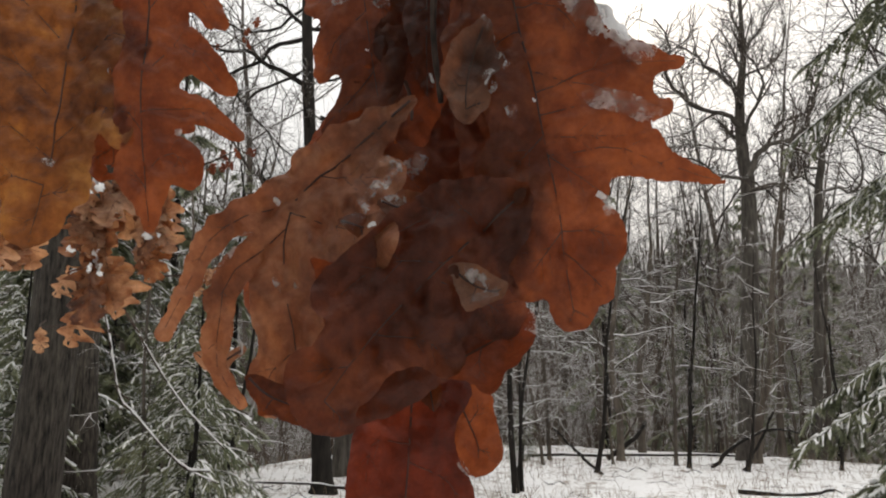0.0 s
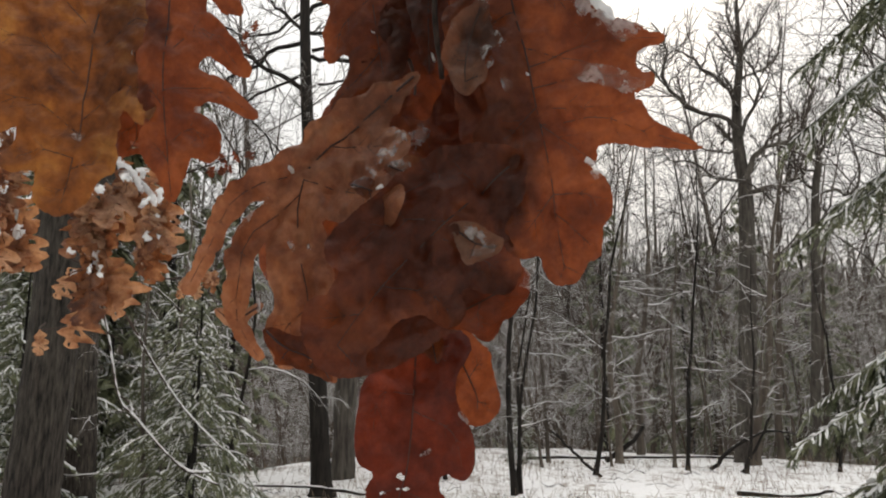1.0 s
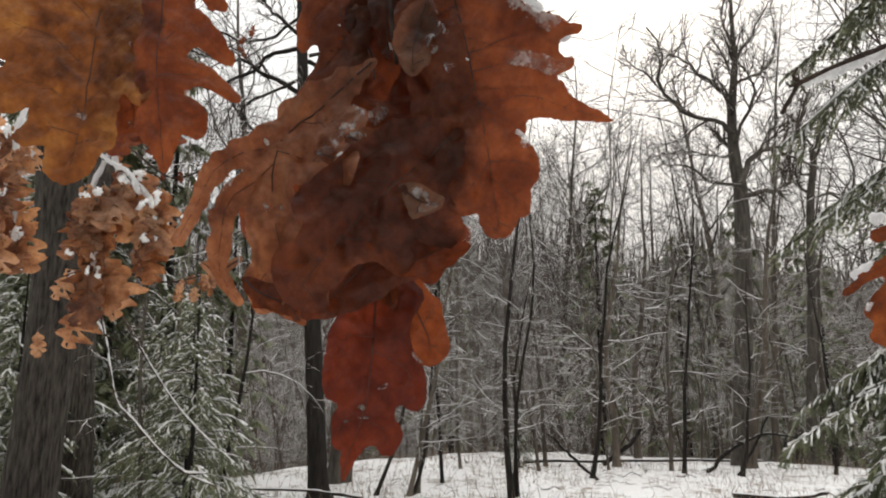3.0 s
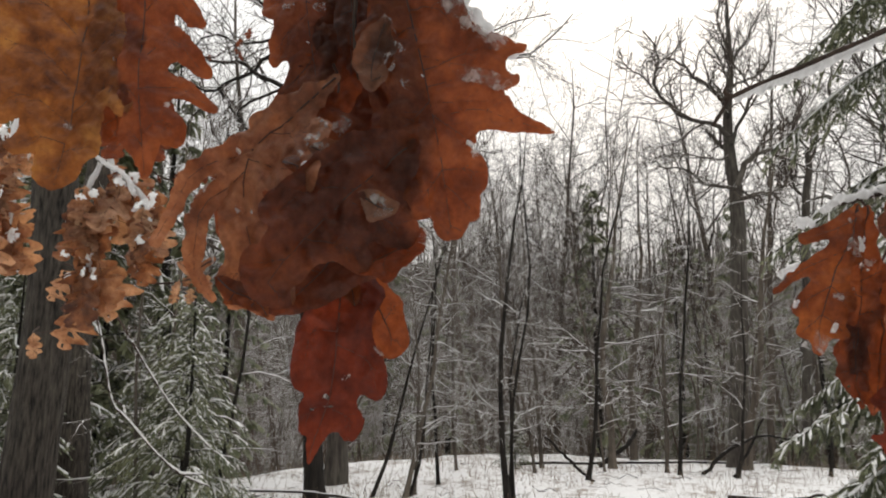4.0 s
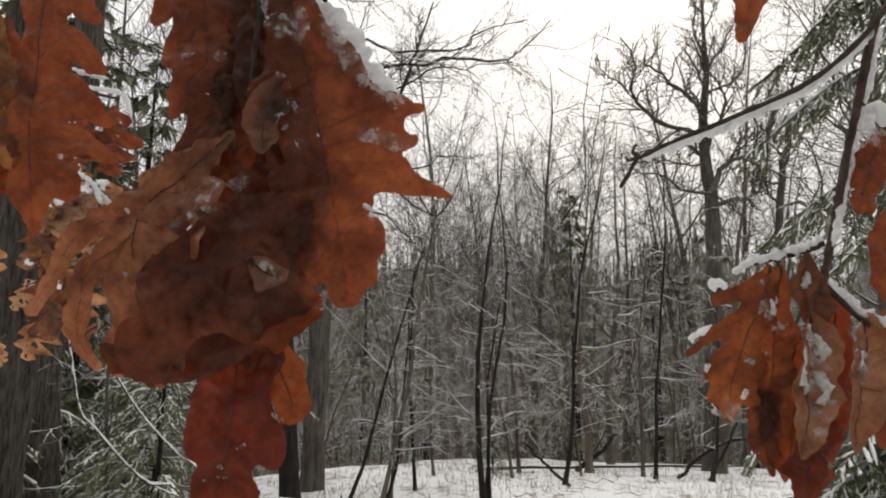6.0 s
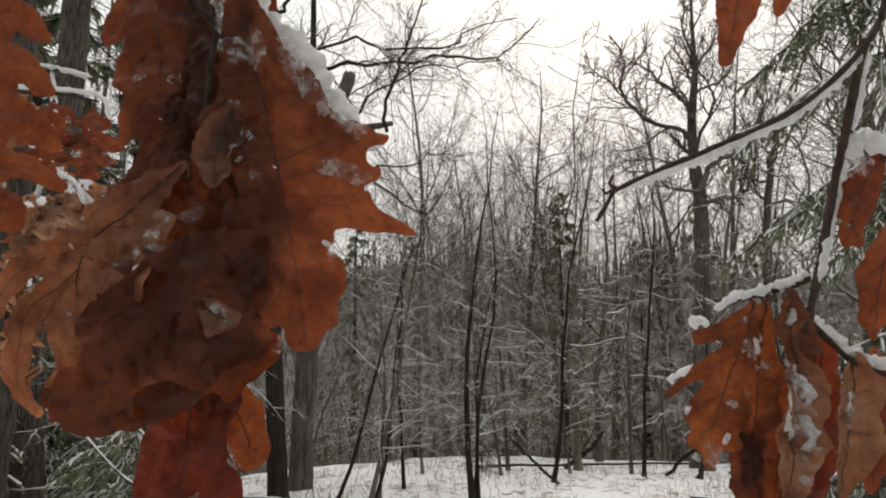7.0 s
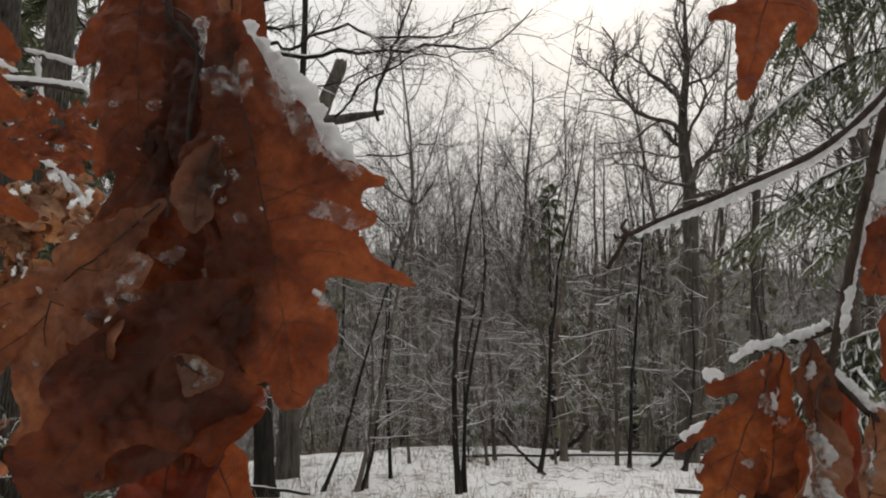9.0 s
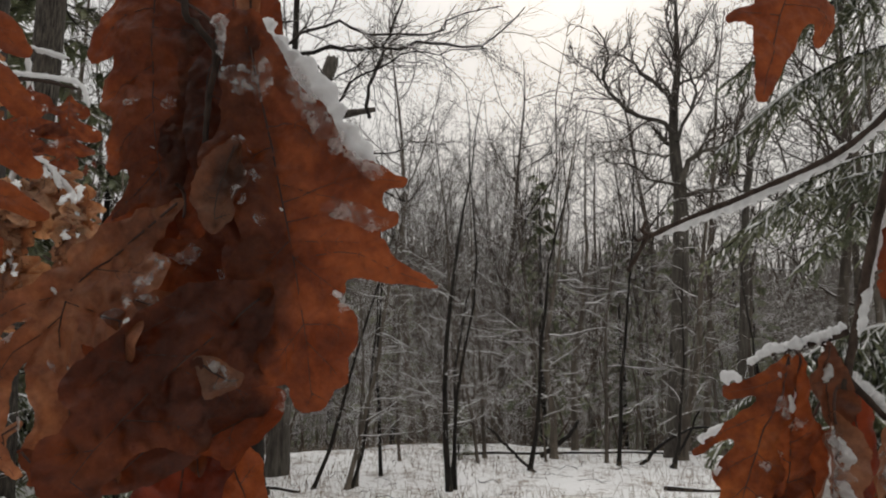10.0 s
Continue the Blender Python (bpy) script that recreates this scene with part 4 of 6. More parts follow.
# ---------- oak leaves ----------


def lobe_width(u, lobes, core):
    w = core * math.sin(math.pi * min(1, u) ** 0.75) ** 0.8 if 0 < u < 1 else 0.0
    for c, h, a, sharp in lobes:
        s = abs(u - c) / h
        if s < 1:
            w = max(w, a * ((1 - s**6) ** 0.5 if sharp == 2 else (1 - s) ** 0.85 if sharp else (1 - s**2.4) ** 0.6))
    return w


ROUND = [(0.2, 0.13, 0.22, 0), (0.45, 0.13, 0.36, 0), (0.7, 0.12, 0.30, 0), (0.9, 0.1, 0.15, 0)]
WIDE = [(0.22, 0.15, 0.30, 0), (0.5, 0.15, 0.45, 0), (0.76, 0.13, 0.32, 0), (0.92, 0.08, 0.14, 0)]
POINTED = [(0.22, 0.12, 0.24, 1), (0.47, 0.15, 0.46, 1), (0.72, 0.14, 0.34, 1), (0.9, 0.1, 0.16, 1)]
NARROW = [(0.25, 0.16, 0.17, 0), (0.5, 0.15, 0.24, 0), (0.74, 0.13, 0.22, 0), (0.92, 0.08, 0.12, 0)]


def leaf_shape(length, left, right, seed, cross=0.0, along=0.0, ripple=0.03, core=0.09, shear=0.45, twist=0.0, holes=0.012, n=64, m=8, droop=0.0, sweep=0.0):
    """A lobed oak leaf about its base, midrib along y: skin, and veins as tubes. cross, along: curl in radians over the leaf's length."""
    rng = random.Random(seed)
    off = Vector((seed * 7.7, 0, 0))

    def warp(x, y):
        x, y = x / length, y / length
        z = ripple * noise.fractal(Vector((x * 3.2, y * 3.2, 0)) + off, 1.0, 2.0, 3) * (0.4 + 2.2 * abs(x))
        z += ripple * 0.35 * noise.noise(Vector((x * 14, y * 14, 3)) + off)
        z += ripple * 0.8 * (abs(noise.noise(Vector((x * 5 + y * 2, y * 4 - x, 7)) + off)) - 0.25)
        if abs(sweep) > 1e-3:
            g = sweep * y
            x, y = (1 - math.cos(g)) / sweep + x * math.cos(g), math.sin(g) / sweep - x * math.sin(g)
        z -= droop * abs(x) ** 1.5 * 2
        z -= 0.10 * abs(x) * (1 if cross >= 0 else -1)
        a = twist * y
        x, z = x * math.cos(a) - z * math.sin(a), x * math.sin(a) + z * math.cos(a)
        if abs(cross) > 1e-3:
            g = cross * x
            x, z = math.sin(g) / cross - z * math.sin(g), (1 - math.cos(g)) / cross + z * math.cos(g)
        if abs(along) > 1e-3:
            g = along * y
            y, z = math.sin(g) / along - z * math.sin(g), (1 - math.cos(g)) / along + z * math.cos(g)
        return np.array([x, y, z]) * length

    V, F = [], []
    for i in range(n + 1):
        u = i / n
        row = []
        for side, lobes in ((-1, left), (1, right)):
            w = lobe_width(u, lobes, core) * (1 + 0.14 * noise.noise(Vector((u * 17, side, 0)) + off) + 0.07 * noise.noise(Vector((u * 45, side, 4)) + off)) + 0.002
            part_ = []
            for j in range(m + 1):
                v = j / m
                x = side * w * v * length
                y = (u * 0.93 + shear * w * v * (1 - 0.35 * v) * (0.3 + 0.7 * min(1, u * 3)) * (1 - u * 0.55)) * length
                part_.append(warp(x, y))
            row.append(part_)
        V += row[0][::-1] + row[1][1:]
    k = 2 * m + 1
    gone = set()
    for _ in range(int(holes * n * 2 * m)):
        i, j = rng.randrange(3, n - 2), rng.randrange(1, 2 * m - 1)
        gone.add((i, j))
        if rng.random() < 0.35:
            gone.add((i + 1, j))
    for i in range(n):
        for j in range(2 * m):
            if (i, j) not in gone:
                a = i * k + j
                F.append([a, a + 1, a + k + 1, a + k])
    lift = 0.0004 * 2
    veins = []
    mid = [warp(0, y * 0.93 * length) + np.array([0, 0, lift]) for y in np.linspace(0, 1, 16)]
    veins.append((mid, np.linspace(0.0006, 0.00012, 16) * (length / 0.13)))
    for side, lobes in ((-1, left), (1, right)):
        for c, h, a, sharp in lobes:
            line = []
            for s in np.linspace(0, 1, 7):
                u = c - 0.10 * (1 - s)
                w = a * 0.9 * s
                line.append(warp(side * w * length, (u * 0.93 + shear * w * (1 - 0.35 * s) * (1 - u * 0.55)) * length) + np.array([0, 0, lift]))
            veins.append((line, np.linspace(0.0003, 0.00008, 7) * (length / 0.13)))
            if n > 40:
                for s in (0.35, 0.6):
                    q = line[int(s * 6)]
                    e = line[min(6, int(s * 6) + 2)]
                    o = (e - q) * 0.7 + np.array([0, 1, 0]) * length * 0.05
                    veins.append(([q, q + o * 0.5, q + o], [0.00014, 0.0001, 0.00006]))
    tip = warp(0, 0.93 * length)
    return np.array(V), F, veins, tip


def leaf(branch, base, tip, face, left, right, mat, seed, stem=None, label="", detail=1.0, **more):
    """An oak leaf from base to tip with its upper side towards face, as a part of a branch. stem: where its stalk joins the twig."""
    at = branch.location
    base, tip, face = Vector(base) - at, Vector(tip) - at, Vector(face)
    chord = tip - base
    n, m = int(64 * detail), max(3, int(8 * detail))
    v, f, veins, end = leaf_shape(chord.length, right, left, seed, n=n, m=m, **more)
    end = Vector(end)
    scale = chord.length / end.length
    e1 = end.normalized()
    e3 = (UP - e1 * e1.z).normalized()
    t1 = chord.normalized()
    t3 = (face - t1 * face.dot(t1)).normalized()
    local = Matrix((e1.cross(e3), e1, e3)).transposed()
    world_ = Matrix((t1.cross(t3), t1, t3)).transposed()
    turn = np.array(world_ @ local.inverted()) * scale
    v = v @ turn.T + np.array(base)
    skin = mesh_object("leaf", v, f, mat, branch, label)
    lines = [(np.asarray(p) @ turn.T + np.array(base), r) for p, r in veins]
    if stem is not None:
        s = Vector(stem) - at
        q = smooth_path([s, s.lerp(base, 0.5) + Vector((0, 0, 0.003)), base, base + t1 * 0.01], 8)
        lines.append((q, np.linspace(0.0010, 0.0008, 9)))
    mesh_object("vein_network", *tubes(lines, 5), VEIN, skin, "dark raised veins and stalk")
    return skin


FRONT = {}
STALK_ENDS = {}


def near_axis(q, pts, rad):
    """Distance from the points q to a line, less its radius, and to the line itself; and how far along it they lie."""
    best, bare, along = np.full(len(q), 1e9), np.full(len(q), 1e9), np.zeros(len(q))
    for k in range(len(pts) - 1):
        a, d = pts[k], pts[k + 1] - pts[k]
        t = np.clip(((q - a) @ d) / (d @ d + 1e-9), 0, 1)
        away = np.linalg.norm(q - a - t[:, None] * d, axis=1)
        f = away - (rad[k] + (rad[k + 1] - rad[k]) * t)
        along = np.where(away < bare, (k + t) / (len(pts) - 1), along)
        best, bare = np.minimum(best, f), np.minimum(bare, away)
    return best, bare, along


def flat_curve(points, n):
    p = smooth_path([(*q, 0)[:3] for q in points], n)
    return p


def lobed_leaf(branch, depth, spine, lobes, mat, seed, cup=0.0, lean=(0, 0), bend=0.0, curl=2.0, pucker=1.5, holes=(), hole=1.5, tears=0, tear_at=(0.5, 0.7), web=5.0, step=1.7, label=""):
    """A dry oak leaf hanging across the view: a spine of (x, z, half width) and lobes of (place on the spine, way to the tip, half widths at root and tip), in mm from the sprig's
    foot, depth in metres. The blade joins the lobes smoothly, is quilted between its veins, cupped along the spine, curled at the rim and ragged at the edge."""
    rng = random.Random(seed)
    off = Vector((seed * 7.7, 0, 0))
    way = smooth_path(spine, 20)
    lines = [(way[:, :2], way[:, 2])]
    for s, pts, w0, w1 in lobes:
        root = way[min(20, int(s * 20))][:2]
        p = flat_curve([root] + list(pts), 8)[:, :2]
        lines.append((p, np.linspace(w0, w1, 9)))
    cuts = [(np.array(h), hole) for h in holes]
    for _ in range(tears):
        k = rng.uniform(*tear_at) * 20
        c = way[int(k)]
        cuts.append((c[:2] + np.array([rng.uniform(-0.8, 0.8) * c[2], rng.uniform(-2, 2)]), rng.uniform(0.5, 1.4)))
    mid = way[10][:2]

    def blade(q):
        f = vein = None
        for i, (p, r) in enumerate(lines):
            a, b, t = near_axis(q, p, r)
            if i == 0:
                f, vein, rib, run = a, b, b, t
            else:
                h = np.clip(0.5 + 0.5 * (f - a) / web, 0, 1)
                f = f * (1 - h) + a * h - web * h * (1 - h)
                vein = np.minimum(vein, b)
        rough = np.array([noise.noise(Vector((x * 0.13, z * 0.13, 0)) + off) * 1.5 + noise.noise(Vector((x * 0.42, z * 0.42, 5)) + off) * 0.7 for x, z in q])
        wave = np.array([noise.fractal(Vector((x * 0.045, z * 0.045, 9)) + off, 1.0, 2.0, 3) * 2.6 + (abs(noise.noise(Vector((x * 0.12 + z * 0.05, z * 0.09, 3)) + off)) - 0.2) * 4.0 + (abs(noise.noise(Vector((x * 0.2 - z * 0.11, z * 0.16 + x * 0.07, 13)) + off)) - 0.2) * 1.8
                         + noise.noise(Vector((x * 0.5, z * 0.5, 1)) + off) * 0.16 for x, z in q])
        f = f + rough
        for c, r in cuts:
            f = np.maximum(f, r - np.linalg.norm((q - c) * np.array([0.8, 1.2]), axis=1) + rough * 0.5)
        y = -pucker * (1 - np.exp(-((vein / 4.5) ** 2))) + cup * (rib / 18.0) ** 2 * 2.0 + bend * (run - 0.4) ** 2 * 6 + curl * np.exp(np.minimum(f, 0) / 2.5)
        y = y + wave * (0.5 + 0.3 * abs(pucker)) + lean[0] * (q[:, 0] - mid[0]) + lean[1] * (q[:, 1] - mid[1])
        return f, y

    lo = np.min([np.min(p - r[:, None], axis=0) for p, r in lines], axis=0) - 3
    hi = np.max([np.max(p + r[:, None], axis=0) for p, r in lines], axis=0) + 3
    nx, nz = int((hi[0] - lo[0]) / step) + 2, int((hi[1] - lo[1]) / step) + 2
    gx, gz = np.meshgrid(lo[0] + step * np.arange(nx), lo[1] + step * np.arange(nz), indexing="ij")
    q = np.stack([gx.ravel(), gz.ravel()], 1)
    f, y = blade(q)
    back = (depth - branch.location.y) * 1000
    P3 = np.stack([q[:, 0], y + back, q[:, 1]], 1) / 1000
    verts, faces, made = [], [], {}

    def corner(a):
        if a not in made:
            made[a] = len(verts)
            verts.append(P3[a].tolist())
        return made[a]

    def between(a, b):
        key = (min(a, b), max(a, b))
        if key not in made:
            t = f[a] / (f[a] - f[b])
            made[key] = len(verts)
            verts.append((P3[a] + (P3[b] - P3[a]) * t).tolist())
        return made[key]

    inside = f < 0
    for i in range(nx - 1):
        for j in range(nz - 1):
            a, b, c, d = i * nz + j, (i + 1) * nz + j, (i + 1) * nz + j + 1, i * nz + j + 1
            n_in = inside[a] + inside[b] + inside[c] + inside[d]
            if n_in == 4:
                faces.append([corner(a), corner(b), corner(c), corner(d)])
            elif n_in:
                for tri in ((a, b, c), (a, c, d)):
                    poly = []
                    for k in range(3):
                        u, v = tri[k], tri[(k + 1) % 3]
                        if inside[u]:
                            poly.append(corner(u))
                        if inside[u] != inside[v]:
                            poly.append(between(u, v))
                    if len(poly) > 2:
                        faces.append(poly)
    skin = mesh_object("leaf", verts, faces, mat, branch, label)
    FRONT.setdefault(branch.name, []).append((blade, back, lo, hi))
    tubes_ = []
    for i, (p, r) in enumerate(lines):
        size = (0.55, 0.16) if i == 0 else (0.26, 0.09)
        vf, vy = blade(p)
        keep = vf < -0.4
        if keep.sum() > 3:
            pts = np.stack([p[:, 0], vy + back - 0.1, p[:, 1]], 1)[keep] / 1000
            tubes_.append((pts, np.linspace(*size, len(p))[keep] / 1000))
        if i:
            for s in (3, 5):
                for side in (-1, 1):
                    d = p[s + 1] - p[s]
                    d = d / (np.linalg.norm(d) + 1e-9)
                    e = p[s] + (d * 0.75 + side * np.array([-d[1], d[0]]) * 0.65) * r[s] * np.linspace(0, 0.85, 5)[:, None]
                    vf, vy = blade(e)
                    if (vf < -0.6).all():
                        tubes_.append((np.stack([e[:, 0], vy + back - 0.02, e[:, 1]], 1) / 1000, np.linspace(0.13, 0.05, 5) / 1000))
    base = Vector((spine[0][0] / 1000, back / 1000 + 0.001, spine[0][1] / 1000))
    ends = [Vector(e) - branch.location for e in STALK_ENDS.get(branch.name, ())]
    if ends:
        e = min(ends, key=lambda v: (v - base).length)
        if (e - base).length < 0.035:
            stalk = smooth_path([e, e.lerp(base, 0.5) + Vector((0, 0.004, 0.003)), base, base + Vector((0, -0.001, -0.004))], 8)
            tubes_.append((stalk, np.linspace(0.0009, 0.0006, 9)))
    if tubes_:
        mesh_object("vein_network", *tubes(tubes_, 5), VEIN, skin, "dark raised veins and stalk")
    return skin


def surface_of(branch, points):
    """The front of a sprig's leaves at points of its own space, as y; not a number where there is none."""
    p = np.asarray(points, float)
    q = p[:, [0, 2]] * 1000
    y = np.full(len(q), np.nan)
    for blade, back, lo, hi in FRONT.get(branch.name, ()):
        near = ((q > lo) & (q < hi)).all(1)
        if near.any():
            f, d = blade(q[near])
            y[near] = np.fmin(y[near], np.where(f < 0, (d + back) / 1000, np.nan))
    return y


def twig(branch, points, r0, r1, seed, n=28, knobs=0.16):
    """A knobbly oak twig along the points."""
    p = smooth_path([Vector(q) - branch.location for q in points], n)
    v, q = lumpy(p, np.linspace(r0, r1, n + 1), 10, seed, knobs, 160)
    return mesh_object("twig", v, q, TWIG_NEAR, branch)


def snow_along(branch, points, r0, r1, seed, shift=(0, 0, 0.003), n=40, rough=0.5, flat=1.0, grain=120.0, mat=None):
    p = smooth_path([Vector(q) + Vector(shift) - branch.location for q in points], n)
    ends = np.minimum(1, np.minimum(np.arange(n + 1), np.arange(n, -1, -1)) / 4 + 0.25)
    v, q = lumpy(p, np.linspace(r0, r1, n + 1) * ends, 14, seed, rough, grain, flat)
    return mesh_object("snow", v, q, mat or SNOW_CAP, branch, "clinging wet snow")


def melt(branch, points, width, seed, thick=0.35, mat=None):
    """A patch of half-melted snow with a ragged rim, draped towards the open side; tiny white ones stand for sky."""
    way = smooth_path([Vector(q) - branch.location for q in points], 8)
    length = np.linalg.norm(np.diff(way, axis=0), axis=1).sum()
    coarse = mat is SNOW_BOUGH
    n = 14 if coarse else int(min(90, max(12, (length + width) / 0.0006)))
    p = smooth_path([Vector(q) - branch.location for q in points], n)
    t = np.gradient(p, axis=0)
    t /= np.linalg.norm(t, axis=1, keepdims=True)
    side = np.cross(t, [0, -1.0, 0])
    side /= np.linalg.norm(side, axis=1, keepdims=True) + 1e-9
    m = 4 if coarse else 9
    V, full, lift = [], [], []
    for i in range(n + 1):
        end = min(1, 4.0 * min(i, n - i) / n)
        for j in range(-m, m + 1):
            v = j / m
            q = p[i] + side[i] * v * width
            f = 0.55 * end - 0.75 * abs(v) ** 1.5 + 0.95 * noise.fractal(Vector(q * min(190, 0.9 / width)) + Vector((seed * 2.3, 0, 0)), 1.0, 2.0, 4) + 0.12
            h = max(0.0, min(1.0, f * 1.4)) ** 0.6
            V.append(q)
            lift.append(h * thick * width)
            full.append(f > -0.02)
    V, lift = np.array(V), np.array(lift)
    lying = surface_of(branch, V)
    if np.isfinite(lying).any():
        V[:, 1] = np.where(np.isfinite(lying), lying - 0.0003, np.nanmean(lying))
    V += lift[:, None] * np.array([0, -1.0, 0.15])
    k = 2 * m + 1
    F = []
    for i in range(n):
        for j in range(2 * m):
            a = i * k + j
            four = V[[a, a + 1, a + k, a + k + 1], 1]
            if full[a] + full[a + 1] + full[a + k] + full[a + k + 1] >= 3 and four.max() - four.min() < max(0.0012, 0.3 * width):
                F.append([a, a + 1, a + k + 1, a + k])
    if not F:
        return None
    # each patch that lies apart is a piece of its own
    group = list(range(len(V)))

    def root(i):
        while group[i] != i:
            group[i] = group[group[i]]
            i = group[i]
        return i

    for f in F:
        for i in f[1:]:
            group[root(i)] = root(f[0])
    islands = {}
    for f in F:
        islands.setdefault(root(f[0]), []).append(f)
    biggest = max(len(fs) for fs in islands.values())
    for fs in islands.values():
        if len(fs) < max(6, 0.12 * biggest):
            continue
        used = sorted({i for f in fs for i in f})
        to = {a: b for b, a in enumerate(used)}
        made = mesh_object("snow", [list(V[i]) for i in used], [[to[i] for i in f] for f in fs], mat or SLUSH, branch, "half-melted clinging snow, its tiniest white dots standing for sky")
    return made


def clump(branch, at, size, seed, squash=(1, 1, 1), mat=None):
    """A small lump of wet snow or ice."""
    r = random.Random(seed)
    long, wide = max(squash[0], squash[2]) * size, min(squash[0], squash[2]) * size
    way = Vector((1, 0, r.uniform(-0.3, 0.3))) if squash[0] > squash[2] else Vector((r.uniform(-0.3, 0.3), 0, 1))
    c = Vector(at)
    return melt(branch, [c - way * long, c + Vector((0, 0, 0.2 * wide)), c + way * long], wide * 1.5, seed, 0.5, mat)


# the hanging bunch close to the path
C = thing("oak_sprig", (-0.08, 0.378, 1.86), "hanging bunch of russet oak leaves with melting snow", "leaves", "oak sprigs")
twig(C, [(-0.085, 0.40, 2.02), (-0.074, 0.373, 1.865), (-0.067, 0.373, 1.845), (-0.057, 0.373, 1.831), (-0.059, 0.373, 1.81), (-0.059, 0.373, 1.785), (-0.056, 0.373, 1.76)], 0.002, 0.0011, 1)
snow_along(C, [(-0.056, 0.373, 1.851), (-0.053, 0.373, 1.839), (-0.05, 0.373, 1.83)], 0.0024, 0.002, 2, (0, 0.001, 0), 40, 0.9, 1.0, 200, SLUSH)
NODE = (-0.07, 0.372, 1.768)
STALK_ENDS[C.name] = [NODE, (-0.079, 0.378, 1.86), (-0.081, 0.38, 1.92), (-0.074, 0.372, 1.79)]
# broad leaf with one long pointed lobe
lobed_leaf(C, 0.358, [(41.4, -29, 8.2), (51.6, -70.9, 19), (60.8, -111.1, 19.6), (67.9, -146.7, 13.6), (72.8, -181, 7.6)], [(0.28, [(66.2, -70.8), (81.1, -89.5)], 16.3, 8.2), (0.45, [(87, -92), (108.4, -95.5)], 12.5, 2.7), (0.5, [(84.3, -106.4), (103.8, -110.2)], 12.5, 4.6), (0.42, [(92.9, -103.6)], 12, 8.2), (0.55, [(92.4, -119.4)], 12.5, 7.6), (0.6, [(88.8, -123.6), (105.9, -131.3), (124.9, -138.6)], 15.2, 0.5), (0.62, [(82.4, -139.3)], 12, 4.1), (0.8, [(82.1, -153.9), (86.6, -158.8)], 12, 6.5), (0.88, [(79.5, -169.7), (83.5, -174.2)], 10.9, 5.4), (1, [(73.7, -183.3)], 7.6, 6.5), (0.3, [(34.7, -86.7)], 16.3, 10.9), (0.55, [(49.2, -132.1)], 16.3, 12), (0.8, [(57.3, -169.8)], 14.1, 9.8)], RUST, 11, cup=-0.6, lean=(0.0, -0.15), curl=1.5, pucker=2.2, web=4.0)
lobed_leaf(C, 0.372, [(39, -20.5, 8.5), (45.1, -67.3, 18.1), (48, -109, 18.7), (50.5, -142.9, 14.1), (51.1, -163.8, 6.8)], [(0.4, [(65.3, -86.7)], 12.4, 5.7), (0.62, [(66, -119.8)], 11.3, 4.5)], RUST, 22, cup=1.0, curl=1.5, pucker=2.0)
# the leaf draped over to the side, its lobes hanging like fingers
lobed_leaf(C, 0.378, [(12.2, -101.5, 2.5), (-11.7, -121.7, 11.2), (-31.2, -139.2, 10.1), (-36.8, -163.4, 12.2), (-32.3, -195.5, 14.2), (-28.1, -216.3, 9.1)], [(0.42, [(-56.1, -149.1), (-67, -166.1), (-74.4, -193.4)], 6.8, 2), (0.5, [(-54.6, -166.2), (-59.3, -185), (-59.6, -203.4), (-51.8, -217.6)], 6.8, 2.5), (0.8, [(-41.6, -206), (-41.1, -216.3)], 9.1, 6.1), (0.9, [(-29.3, -217.6), (-20.8, -227)], 9.6, 1.3), (0.85, [(-15.5, -211.1), (-11.4, -217.6)], 11.7, 3.6), (0.45, [(-10.8, -152.5), (-0, -160.7)], 15.2, 11.4), (0.3, [(2, -133)], 12.7, 10.1)], UMBER, 14, cup=-3.0, lean=(-0.1, -0.15), bend=3.0, curl=2.5, pucker=3.4, web=1.0)
# its curled lower rim as an added leaf, the backlight in its amber colour
lobed_leaf(C, 0.377, [(-47.5, -207.4, 2), (-40, -213.9, 5.6), (-30.4, -217.7, 6.1), (-23.9, -222, 3), (-20.6, -227.1, 0.8)], [(0.3, [(-41.8, -219.5)], 3.5, 1.8), (0.6, [(-28.9, -223)], 3.5, 1.5)], AMBER, 16, cup=-2.0, curl=2.0, pucker=2.0, tears=3, tear_at=(0.4, 0.7), web=2.0)
# thin strands of a torn leaf behind it
lobed_leaf(C, 0.385, [(-52.7, -196.9, 1.3), (-63, -202.3, 1), (-70.7, -198, 0.8)], [(0.3, [(-56, -210.2), (-51.7, -216.8)], 1.3, 0.6), (0.8, [(-63.3, -206.3)], 1, 0.5)], TAN, 15, curl=0.5, pucker=0.5)
# dark folded leaf across the middle
lobed_leaf(C, 0.353, [(55.4, -139.2, 1.6), (49, -145.8, 9.1), (40.1, -154.6, 14.5), (20.9, -172.9, 17.8), (2.2, -192.9, 14), (-13.3, -215.1, 9.7)], [(0.4, [(28.7, -148.1), (6.5, -159.9)], 13.5, 5.4), (0.55, [(6.8, -168.6), (-9.4, -180.1)], 13.5, 9.1), (0.6, [(40.5, -180.1), (46.1, -182.9)], 15.1, 10.8), (0.8, [(18.8, -194.3), (27.2, -200.4)], 11.8, 6.5), (0.93, [(-19.2, -205.5)], 9.1, 7), (1, [(-6.1, -223.3)], 8.1, 2.7)], RUST, 62, cup=2.2, lean=(0.4, -0.2), bend=1.5, curl=-3.0, pucker=3.0)
